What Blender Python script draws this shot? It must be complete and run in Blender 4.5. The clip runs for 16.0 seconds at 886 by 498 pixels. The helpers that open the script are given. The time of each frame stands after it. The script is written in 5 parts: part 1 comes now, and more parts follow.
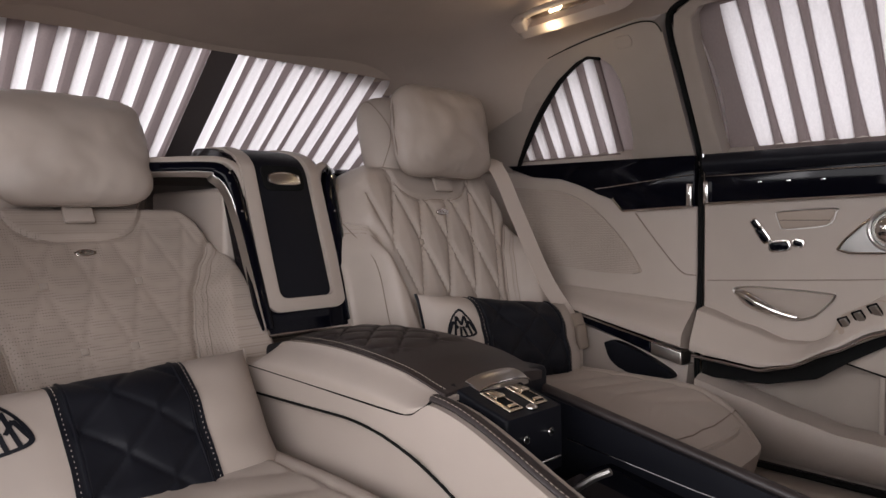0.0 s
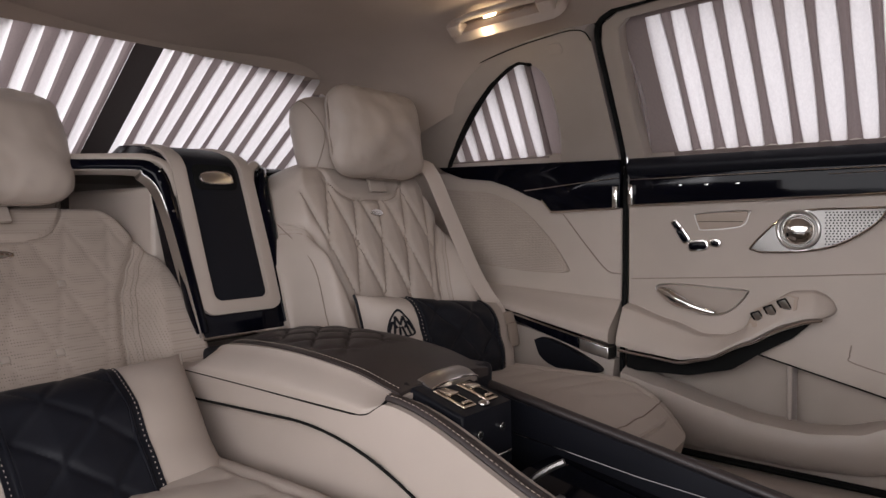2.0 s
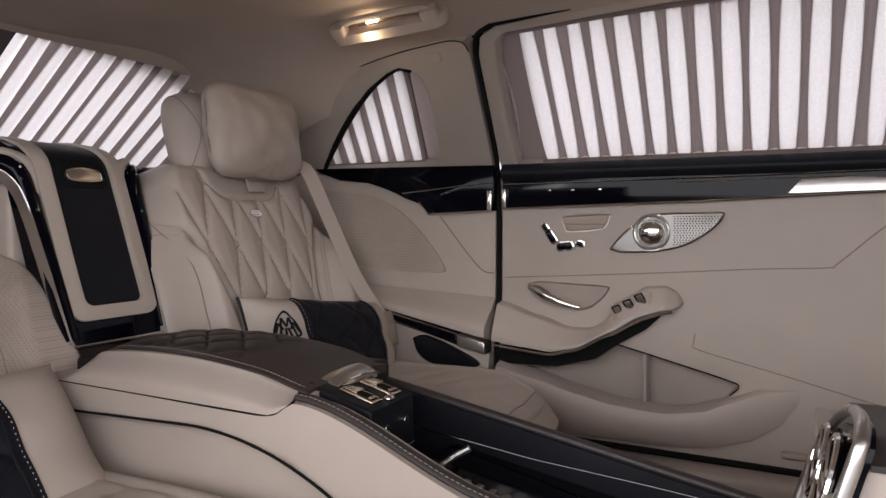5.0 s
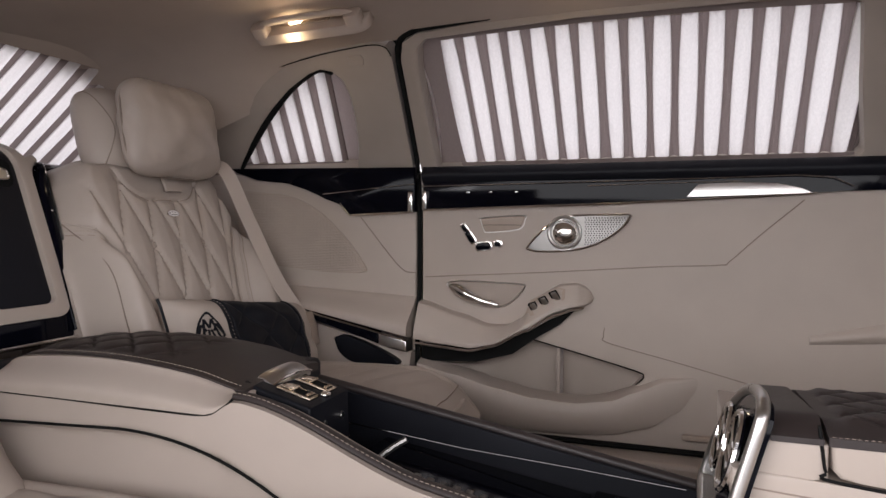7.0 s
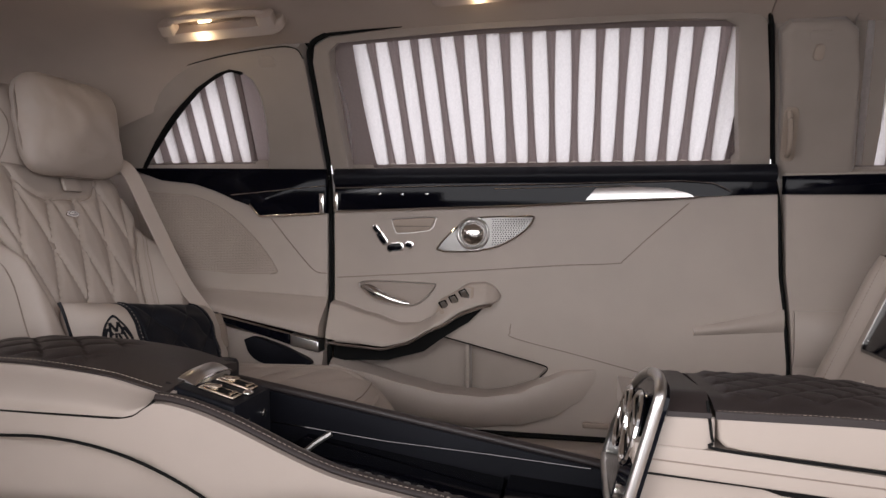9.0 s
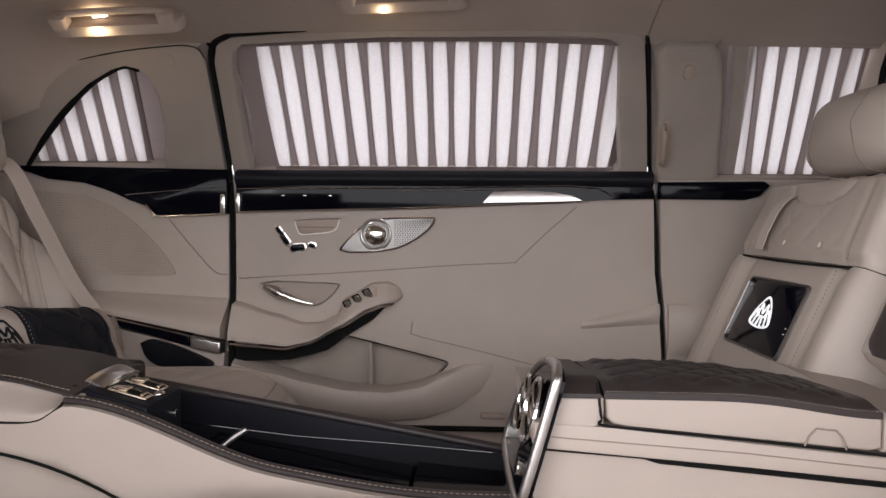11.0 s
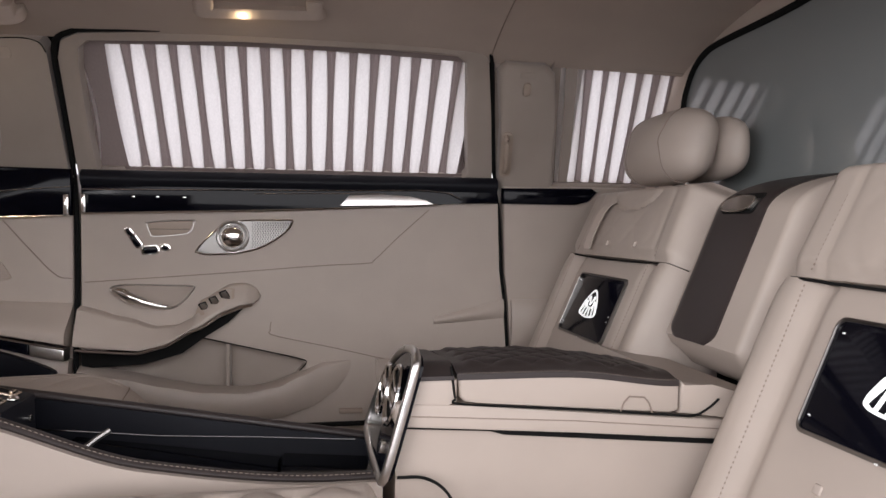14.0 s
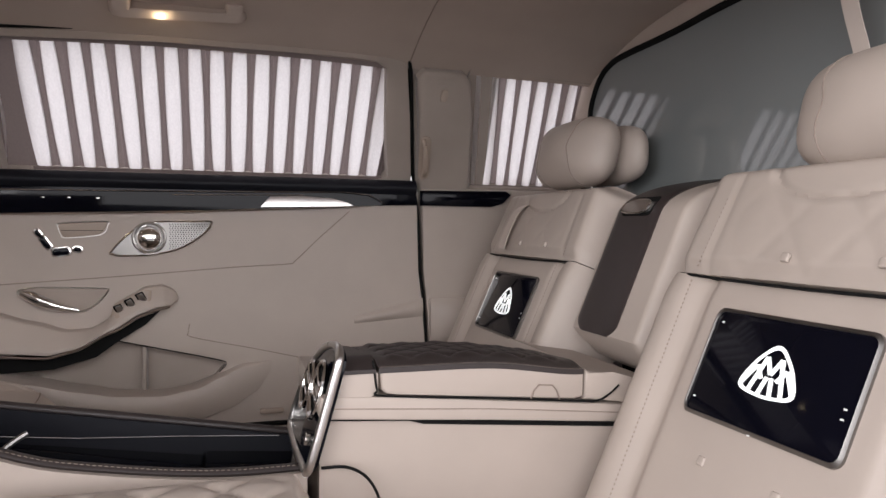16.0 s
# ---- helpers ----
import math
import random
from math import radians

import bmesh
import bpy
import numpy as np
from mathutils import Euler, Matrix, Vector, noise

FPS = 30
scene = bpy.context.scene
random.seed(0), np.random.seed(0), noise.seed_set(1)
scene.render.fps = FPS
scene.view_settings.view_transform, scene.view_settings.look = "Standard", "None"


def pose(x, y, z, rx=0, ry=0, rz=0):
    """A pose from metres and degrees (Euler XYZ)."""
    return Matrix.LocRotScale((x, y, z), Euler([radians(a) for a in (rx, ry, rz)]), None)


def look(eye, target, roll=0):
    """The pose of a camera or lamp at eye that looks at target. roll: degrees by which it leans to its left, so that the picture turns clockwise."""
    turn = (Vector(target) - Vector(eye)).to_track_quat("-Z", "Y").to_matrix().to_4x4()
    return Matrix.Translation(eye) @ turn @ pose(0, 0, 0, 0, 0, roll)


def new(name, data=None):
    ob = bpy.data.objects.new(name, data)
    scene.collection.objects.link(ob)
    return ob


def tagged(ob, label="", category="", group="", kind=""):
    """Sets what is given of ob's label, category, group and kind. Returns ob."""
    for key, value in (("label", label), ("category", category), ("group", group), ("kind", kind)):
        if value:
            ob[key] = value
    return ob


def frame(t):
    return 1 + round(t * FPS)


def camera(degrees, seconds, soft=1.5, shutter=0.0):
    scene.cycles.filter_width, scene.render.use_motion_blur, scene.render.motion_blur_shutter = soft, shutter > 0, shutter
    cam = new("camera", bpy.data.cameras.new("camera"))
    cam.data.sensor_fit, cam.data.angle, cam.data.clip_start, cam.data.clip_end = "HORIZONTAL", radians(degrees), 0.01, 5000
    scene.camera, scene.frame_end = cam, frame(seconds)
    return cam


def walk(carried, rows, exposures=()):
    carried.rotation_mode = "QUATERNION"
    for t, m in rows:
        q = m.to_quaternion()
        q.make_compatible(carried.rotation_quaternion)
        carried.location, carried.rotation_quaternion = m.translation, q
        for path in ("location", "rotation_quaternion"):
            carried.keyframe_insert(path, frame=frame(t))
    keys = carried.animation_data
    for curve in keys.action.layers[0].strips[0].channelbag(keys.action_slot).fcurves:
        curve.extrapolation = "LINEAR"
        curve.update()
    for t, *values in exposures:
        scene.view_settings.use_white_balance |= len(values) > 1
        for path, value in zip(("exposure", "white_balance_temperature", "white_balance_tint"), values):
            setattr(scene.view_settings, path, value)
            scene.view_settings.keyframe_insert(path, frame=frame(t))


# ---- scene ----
cam = camera(65.67, 16.0)
PATH = [
    (0, pose(0.0000, 0.0000, 0.7200, 0, 0, 47.215) @ pose(0, 0, 0, 87.332) @ pose(0, 0, 0, 0, 0, -0.567)),
    (0.5, pose(-0.0076, -0.0116, 0.7205, 0, 0, 45.320) @ pose(0, 0, 0, 87.320) @ pose(0, 0, 0, 0, 0, -0.539)),
    (1, pose(-0.0153, -0.0228, 0.7206, 0, 0, 43.497) @ pose(0, 0, 0, 87.319) @ pose(0, 0, 0, 0, 0, -0.476)),
    (1.5, pose(-0.0226, -0.0356, 0.7209, 0, 0, 41.754) @ pose(0, 0, 0, 87.297) @ pose(0, 0, 0, 0, 0, -0.460)),
    (2, pose(-0.0301, -0.0464, 0.7210, 0, 0, 39.821) @ pose(0, 0, 0, 87.309) @ pose(0, 0, 0, 0, 0, -0.401)),
    (2.5, pose(-0.0367, -0.0574, 0.7210, 0, 0, 37.842) @ pose(0, 0, 0, 87.314) @ pose(0, 0, 0, 0, 0, -0.326)),
    (3, pose(-0.0438, -0.0695, 0.7218, 0, 0, 35.788) @ pose(0, 0, 0, 87.294) @ pose(0, 0, 0, 0, 0, -0.266)),
    (3.5, pose(-0.0502, -0.0817, 0.7215, 0, 0, 33.632) @ pose(0, 0, 0, 87.311) @ pose(0, 0, 0, 0, 0, -0.184)),
    (4, pose(-0.0566, -0.0927, 0.7210, 0, 0, 31.499) @ pose(0, 0, 0, 87.357) @ pose(0, 0, 0, 0, 0, -0.120)),
    (6.5, pose(-0.0854, -0.1521, 0.7204, 0, 0, 21.451) @ pose(0, 0, 0, 87.490) @ pose(0, 0, 0, 0, 0, 0.107)),
    (7, pose(-0.0902, -0.1651, 0.7201, 0, 0, 19.455) @ pose(0, 0, 0, 87.522) @ pose(0, 0, 0, 0, 0, 0.147)),
    (7.5, pose(-0.0941, -0.1770, 0.7201, 0, 0, 17.345) @ pose(0, 0, 0, 87.558) @ pose(0, 0, 0, 0, 0, 0.180)),
    (8, pose(-0.0983, -0.1887, 0.7196, 0, 0, 15.335) @ pose(0, 0, 0, 87.605) @ pose(0, 0, 0, 0, 0, 0.191)),
    (8.5, pose(-0.1028, -0.2012, 0.7190, 0, 0, 13.138) @ pose(0, 0, 0, 87.676) @ pose(0, 0, 0, 0, 0, 0.270)),
    (9, pose(-0.1065, -0.2135, 0.7181, 0, 0, 11.078) @ pose(0, 0, 0, 87.726) @ pose(0, 0, 0, 0, 0, 0.245)),
    (11.5, pose(-0.1300, -0.2868, 0.7202, 0, 0, -0.100) @ pose(0, 0, 0, 87.858) @ pose(0, 0, 0, 0, 0, 0.432)),
    (12, pose(-0.1345, -0.3006, 0.7194, 0, 0, -2.140) @ pose(0, 0, 0, 87.926) @ pose(0, 0, 0, 0, 0, 0.399)),
    (12.5, pose(-0.1380, -0.3139, 0.7188, 0, 0, -4.281) @ pose(0, 0, 0, 87.994) @ pose(0, 0, 0, 0, 0, 0.453)),
    (13, pose(-0.1401, -0.3268, 0.7187, 0, 0, -6.457) @ pose(0, 0, 0, 88.049) @ pose(0, 0, 0, 0, 0, 0.466)),
    (13.5, pose(-0.1435, -0.3400, 0.7189, 0, 0, -8.420) @ pose(0, 0, 0, 88.098) @ pose(0, 0, 0, 0, 0, 0.491)),
    (14, pose(-0.1470, -0.3536, 0.7185, 0, 0, -10.415) @ pose(0, 0, 0, 88.153) @ pose(0, 0, 0, 0, 0, 0.511)),
    (14.5, pose(-0.1498, -0.3678, 0.7183, 0, 0, -12.159) @ pose(0, 0, 0, 88.201) @ pose(0, 0, 0, 0, 0, 0.498)),
    (15, pose(-0.1529, -0.3803, 0.7180, 0, 0, -13.923) @ pose(0, 0, 0, 88.242) @ pose(0, 0, 0, 0, 0, 0.521)),
    (15.5, pose(-0.1563, -0.3916, 0.7180, 0, 0, -15.637) @ pose(0, 0, 0, 88.289) @ pose(0, 0, 0, 0, 0, 0.518)),
    (16, pose(-0.1602, -0.4044, 0.7181, 0, 0, -17.149) @ pose(0, 0, 0, 88.313) @ pose(0, 0, 0, 0, 0, 0.478)),
]
walk(cam, PATH)
# ---- light ----
scene.view_settings.exposure = 0.06
world = bpy.data.worlds.new("studio_sky")
scene.world = world
world.use_nodes = True
wn = world.node_tree.nodes
wn["Background"].inputs["Color"].default_value = (1.0, 0.965, 1.015, 1)
wn["Background"].inputs["Strength"].default_value = 1.40
# First is the studio key; the two side boxes are added, unseen fill.
for sx, sy, sz, w, power, aim in ((-0.1, -3.5, 1.55, 6.0, 170.0, (-0.2, 0.9, 0.72)), (-3.6, -2.4, 1.5, 2.6, 190.0, (0.3, 0.3, 0.7)), (3.6, -2.4, 1.5, 2.6, 120.0, (-1.0, 0.3, 0.7))):
    softbox = new("unseen_softbox", bpy.data.lights.new("unseen_softbox", "AREA"))
    softbox.data.shape, softbox.data.size, softbox.data.size_y = "RECTANGLE", w, 2.2
    softbox.data.energy, softbox.data.color = power, (0.985, 0.963, 0.995)
    softbox.matrix_basis = look((sx, sy, sz), aim)


# ---- materials ----
def principled(name):
    m = bpy.data.materials.new(name)
    m.use_nodes = True
    return m, m.node_tree, m.node_tree.nodes["Principled BSDF"]


def surface_mat(name, col, rough=0.5, metal=0.0, vary=0.12, grain=900.0, bump=0.08, stain=6.0, spec=0.5, coat=0.0, sheen=0.0):
    """Colour varied at two scales, with a fine grain in the relief."""
    m, t, b = principled(name)
    n, l = t.nodes, t.links
    co = n.new("ShaderNodeTexCoord")
    big, fine = n.new("ShaderNodeTexNoise"), n.new("ShaderNodeTexNoise")
    big.inputs["Scale"].default_value, big.inputs["Detail"].default_value = stain, 4
    fine.inputs["Scale"].default_value, fine.inputs["Detail"].default_value = grain, 2
    ramp = n.new("ShaderNodeMapRange")
    ramp.inputs["To Min"].default_value, ramp.inputs["To Max"].default_value = 1 - vary, 1 + vary
    ramp.inputs["From Min"].default_value, ramp.inputs["From Max"].default_value = 0.3, 0.7
    mul = n.new("ShaderNodeVectorMath")
    mul.operation = "SCALE"
    mul.inputs[0].default_value = col
    l.new(co.outputs["Object"], big.inputs["Vector"])
    l.new(co.outputs["Object"], fine.inputs["Vector"])
    l.new(big.outputs["Fac"], ramp.inputs["Value"])
    l.new(ramp.outputs["Result"], mul.inputs["Scale"])
    l.new(mul.outputs[0], b.inputs["Base Color"])
    r2 = n.new("ShaderNodeMapRange")
    r2.inputs["To Min"].default_value, r2.inputs["To Max"].default_value = max(rough - 0.07, 0.02), min(rough + 0.07, 1)
    l.new(big.outputs["Fac"], r2.inputs["Value"])
    l.new(r2.outputs["Result"], b.inputs["Roughness"])
    if bump:
        bp = n.new("ShaderNodeBump")
        bp.inputs["Strength"].default_value, bp.inputs["Distance"].default_value = bump, 0.001
        l.new(fine.outputs["Fac"], bp.inputs["Height"])
        l.new(bp.outputs["Normal"], b.inputs["Normal"])
    b.inputs["Metallic"].default_value = metal
    b.inputs["Specular IOR Level"].default_value = spec
    b.inputs["Coat Weight"].default_value = coat
    b.inputs["Sheen Weight"].default_value = sheen
    return m


def perforated_mat(name, col, pitch=0.0042):
    """Leather with rows of fine punched holes."""
    m = surface_mat(name, col, 0.5, bump=0.05, spec=0.35)
    n, l = m.node_tree.nodes, m.node_tree.links
    b = n["Principled BSDF"]
    co = n.new("ShaderNodeTexCoord")
    vo = n.new("ShaderNodeTexVoronoi")
    vo.inputs["Scale"].default_value, vo.inputs["Randomness"].default_value = 1 / pitch, 0.0
    l.new(co.outputs["Object"], vo.inputs["Vector"])
    mr = n.new("ShaderNodeMapRange")
    mr.inputs["From Min"].default_value, mr.inputs["From Max"].default_value = 0.18, 0.32
    mr.inputs["To Min"].default_value, mr.inputs["To Max"].default_value = 0.45, 1.0
    l.new(vo.outputs["Distance"], mr.inputs["Value"])
    old = b.inputs["Base Color"].links[0].from_socket
    mul = n.new("ShaderNodeVectorMath")
    mul.operation = "SCALE"
    l.new(old, mul.inputs[0])
    l.new(mr.outputs["Result"], mul.inputs["Scale"])
    l.new(mul.outputs[0], b.inputs["Base Color"])
    return m


def cloth_mat(name, col, through_amount):
    """Curtain cloth that lets light through."""
    m, t, b = principled(name)
    n, l = t.nodes, t.links
    tr = n.new("ShaderNodeBsdfTranslucent")
    mix = n.new("ShaderNodeMixShader")
    co, wv = n.new("ShaderNodeTexCoord"), n.new("ShaderNodeTexNoise")
    mp = n.new("ShaderNodeMapping")
    mp.inputs["Scale"].default_value = (60, 60, 4)
    mr = n.new("ShaderNodeMapRange")
    mr.inputs["To Min"].default_value, mr.inputs["To Max"].default_value = 0.86, 1.06
    mul = n.new("ShaderNodeVectorMath")
    mul.operation = "SCALE"
    mul.inputs[0].default_value = col
    l.new(co.outputs["Object"], mp.inputs["Vector"])
    l.new(mp.outputs["Vector"], wv.inputs["Vector"])
    l.new(wv.outputs["Fac"], mr.inputs["Value"])
    l.new(mr.outputs["Result"], mul.inputs["Scale"])
    l.new(mul.outputs[0], b.inputs["Base Color"])
    l.new(mul.outputs[0], tr.inputs["Color"])
    b.inputs["Roughness"].default_value = 0.9
    b.inputs["Specular IOR Level"].default_value = 0.1
    mix.inputs["Fac"].default_value = through_amount
    l.new(b.outputs["BSDF"], mix.inputs[1])
    l.new(tr.outputs["BSDF"], mix.inputs[2])
    l.new(mix.outputs["Shader"], n["Material Output"].inputs["Surface"])
    return m


CREAM = surface_mat("cream_leather", (0.402, 0.341, 0.297), 0.48, vary=0.05, grain=1400, bump=0.10, spec=0.4)
CREAM_PERF = perforated_mat("cream_perforated_leather", (0.40, 0.333, 0.286))
SUEDE = surface_mat("beige_suede", (0.335, 0.283, 0.248), 0.9, vary=0.07, grain=2500, bump=0.12, spec=0.15, sheen=0.3)
BROWN = surface_mat("dark_brown_leather", (0.030, 0.0225, 0.0215), 0.45, vary=0.12, grain=1300, bump=0.12, spec=0.45)
NAVY = surface_mat("black_leather", (0.008, 0.0085, 0.012), 0.45, vary=0.12, grain=1300, bump=0.10, spec=0.16)
PIANO = surface_mat("black_lacquer", (0.002, 0.0022, 0.005), 0.06, vary=0.1, bump=0.0, spec=0.13)
CHROME = surface_mat("polished_chrome", (0.78, 0.76, 0.74), 0.12, metal=1.0, vary=0.04, bump=0.0)
SATIN = surface_mat("satin_aluminium", (0.62, 0.60, 0.58), 0.30, metal=1.0, vary=0.06, grain=2200, bump=0.04)
GUNMETAL = surface_mat("dark_satin_metal", (0.24, 0.23, 0.22), 0.38, metal=1.0, vary=0.08, grain=2200, bump=0.05)
GOLD = surface_mat("warm_metal", (0.72, 0.62, 0.50), 0.22, metal=1.0, vary=0.05, bump=0.0)
RUBBER = surface_mat("black_rubber", (0.006, 0.006, 0.006), 0.85, vary=0.1, grain=600, bump=0.1, spec=0.15)
CARPET = surface_mat("beige_carpet", (0.34, 0.28, 0.24), 0.95, vary=0.15, grain=700, bump=0.9, spec=0.1, sheen=0.4)
HEADLINER = surface_mat("greige_headliner", (0.44, 0.365, 0.315), 0.95, vary=0.05, grain=2600, bump=0.15, spec=0.1)
BELT = surface_mat("beige_webbing", (0.50, 0.43, 0.38), 0.7, vary=0.04, grain=1800, bump=0.25, spec=0.2)
THREAD = surface_mat("pale_thread", (0.30, 0.255, 0.215), 0.7, vary=0.05, bump=0.0, spec=0.2)
THREAD_DK = surface_mat("taupe_thread", (0.26, 0.21, 0.18), 0.8, vary=0.05, bump=0.0, spec=0.1)
PLASTIC = surface_mat("beige_plastic", (0.36, 0.29, 0.24), 0.5, vary=0.03, grain=1800, bump=0.08, spec=0.35)
GREY = surface_mat("studio_floor_grey", (0.27, 0.27, 0.275), 0.6, vary=0.1, grain=40, bump=0.05, stain=0.4)
SCREEN = surface_mat("display_glass", (0.003, 0.003, 0.006), 0.08, vary=0.05, bump=0.0, spec=0.09)
GLASS_DK = surface_mat("tinted_partition_glass", (0.190, 0.206, 0.205), 0.03, vary=0.04, bump=0.0, stain=2, spec=0.75, coat=1.0)
LOGO = surface_mat("pale_grey_print", (0.75, 0.74, 0.72), 0.5, vary=0.02, bump=0.0)
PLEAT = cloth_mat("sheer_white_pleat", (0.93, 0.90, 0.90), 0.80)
# Darkened copy of the pleat cloth: doubled layers pass less backlight.
FOLD = cloth_mat("shaded_fold_mauve_cloth", (0.30, 0.245, 0.24), 0.35)
DIVIDER = cloth_mat("dark_divider_cloth", (0.10, 0.085, 0.083), 0.05)
HEM = cloth_mat("dense_mauve_cloth", (0.235, 0.190, 0.180), 0.15)


def glow_mat(name, col, strength):
    m, t, b = principled(name)
    b.inputs["Base Color"].default_value = (*col, 1)
    b.inputs["Emission Color"].default_value = (*col, 1)
    b.inputs["Emission Strength"].default_value = strength
    return m


BULB = glow_mat("warm_lamp_lens", (1.0, 0.80, 0.52), 16.0)
LIT_LOGO = glow_mat("lit_white_mark", (0.85, 0.86, 0.86), 0.62)


# ---- mesh helpers ----
def part(name, bm, material, parent=None, label="", smooth=True):
    """Links a bmesh as one mesh object under its thing or part."""
    bmesh.ops.recalc_face_normals(bm, faces=bm.faces)
    me = bpy.data.meshes.new(name)
    bm.to_mesh(me)
    bm.free()
    me.materials.append(material)
    if smooth:
        me.polygons.foreach_set("use_smooth", [True] * len(me.polygons))
        me.set_sharp_from_angle(angle=radians(42))
    ob = new(name, me)
    if parent is not None:
        ob.parent = parent
    if label:
        tagged(ob, label)
    return ob


def thing(name, label, category, group="", kind="", at=(0, 0, 0)):
    ob = new(name)
    ob.location = at
    ob.empty_display_size = 0.05
    return tagged(ob, label, category, group, kind)


def move(bm, m):
    bmesh.ops.transform(bm, matrix=m, verts=bm.verts)
    return bm


def box(x0, x1, y0, y1, z0, z1, bevel=0.004, seg=3):
    bm = bmesh.new()
    bmesh.ops.create_cube(bm, size=1.0)
    move(bm, Matrix.Translation(((x0 + x1) / 2, (y0 + y1) / 2, (z0 + z1) / 2)) @ Matrix.Diagonal((x1 - x0, y1 - y0, z1 - z0, 1)))
    if bevel:
        bmesh.ops.bevel(bm, geom=bm.edges[:], offset=bevel, segments=seg, profile=0.5, affect="EDGES")
    return bm


def loft(rings, closed=True, caps=True):
    bm = bmesh.new()
    vs = [[bm.verts.new(p) for p in r] for r in rings]
    k = len(rings[0])
    for a, b in zip(vs, vs[1:]):
        for i in range(k if closed else k - 1):
            j = (i + 1) % k
            bm.faces.new((a[i], a[j], b[j], b[i]))
    if caps and closed:
        bm.faces.new(vs[0])
        bm.faces.new(vs[-1])
    return bm


def tube(points, r, sides=8, flat=1.0):
    """A rod along a line of points."""
    pts = [Vector(p) for p in points]
    rings = []
    for i, p in enumerate(pts):
        d = (pts[min(i + 1, len(pts) - 1)] - pts[max(i - 1, 0)]).normalized()
        a = d.cross(Vector((0, 0, 1)))
        if a.length < 1e-3:
            a = d.cross(Vector((0, 1, 0)))
        a.normalize()
        b = a.cross(d).normalized()
        rings.append([p + a * (r * math.cos(2 * math.pi * s / sides)) + b * (r * flat * math.sin(2 * math.pi * s / sides)) for s in range(sides)])
    return loft(rings)


def stitches(points, r=0.0006, dash=0.0042, gap=0.0030):
    """A row of short raised stitches along a line."""
    pts = [Vector(p) for p in points]
    bm, run = bmesh.new(), 0.0
    at = 0.0
    marks = []
    for p, q in zip(pts, pts[1:]):
        length = (q - p).length
        while at < run + length:
            d = (q - p) / length
            marks.append((p + d * (at - run), d))
            at += dash + gap
        run += length
    for c, d in marks:
        a = d.orthogonal().normalized() * r
        b = a.cross(d)
        e = d * dash
        ring0 = [bm.verts.new(c + w) for w in (a, b, -a, -b)]
        ring1 = [bm.verts.new(c + e + w) for w in (a, b, -a, -b)]
        for i in range(4):
            bm.faces.new((ring0[i], ring0[(i + 1) % 4], ring1[(i + 1) % 4], ring1[i]))
        bm.faces.new(ring0)
        bm.faces.new(ring1)
    return bm


def smooth_line(points, n=8):
    """A Catmull-Rom line through the points."""
    p = [Vector(q) for q in points]
    p = [2 * p[0] - p[1], *p, 2 * p[-1] - p[-2]]
    out = []
    for i in range(1, len(p) - 2):
        for s in range(n):
            t = s / n
            out.append(0.5 * ((2 * p[i]) + (p[i + 1] - p[i - 1]) * t + (2 * p[i - 1] - 5 * p[i] + 4 * p[i + 1] - p[i + 2]) * t * t + (3 * p[i] - p[i - 1] - 3 * p[i + 1] + p[i + 2]) * t ** 3))
    out.append(p[-2])
    return out


def slab(front, back, nu, nv):
    """A closed body between two surfaces of (u, v) in 0..1."""
    bm = bmesh.new()
    f = [[bm.verts.new(front(i / nu, j / nv)) for j in range(nv + 1)] for i in range(nu + 1)]
    b = [[bm.verts.new(back(i / nu, j / nv)) for j in range(nv + 1)] for i in range(nu + 1)]
    for g, s in ((f, 1), (b, -1)):
        for i in range(nu):
            for j in range(nv):
                q = (g[i][j], g[i + 1][j], g[i + 1][j + 1], g[i][j + 1])
                bm.faces.new(q if s > 0 else q[::-1])
    rim = [(i, 0) for i in range(nu)] + [(nu, j) for j in range(nv)] + [(i, nv) for i in range(nu, 0, -1)] + [(0, j) for j in range(nv, 0, -1)]
    for (i, j), (k, l) in zip(rim, rim[1:] + rim[:1]):
        bm.faces.new((f[i][j], b[i][j], b[k][l], f[k][l]))
    return bm


def sheet(fn, nu, nv):
    bm = bmesh.new()
    f = [[bm.verts.new(fn(i / nu, j / nv)) for j in range(nv + 1)] for i in range(nu + 1)]
    for i in range(nu):
        for j in range(nv):
            bm.faces.new((f[i][j], f[i + 1][j], f[i + 1][j + 1], f[i][j + 1]))
    return bm


def prism(outline, lift, depth, bevel=0.004, seg=3):
    """A plate: the outline's points by lift(a, b, d), d from 0 (front) to depth."""
    bm = bmesh.new()
    a = [bm.verts.new(lift(p, q, 0.0)) for p, q in outline]
    b = [bm.verts.new(lift(p, q, depth)) for p, q in outline]
    face = bm.faces.new(a)
    bm.faces.new(b[::-1])
    for i in range(len(a)):
        j = (i + 1) % len(a)
        bm.faces.new((a[j], a[i], b[i], b[j]))
    if bevel:
        bmesh.ops.bevel(bm, geom=list(face.edges), offset=bevel, segments=seg, profile=0.5, affect="EDGES", clamp_overlap=True)
    return bm


def rounded(a0, a1, b0, b1, r, n=5):
    """A rectangle's outline with round corners."""
    out = []
    for ca, cb, s in ((a1 - r, b1 - r, 0), (a0 + r, b1 - r, 90), (a0 + r, b0 + r, 180), (a1 - r, b0 + r, 270)):
        for k in range(n + 1):
            g = radians(s + 90 * k / n)
            out.append((ca + r * math.cos(g), cb + r * math.sin(g)))
    return out


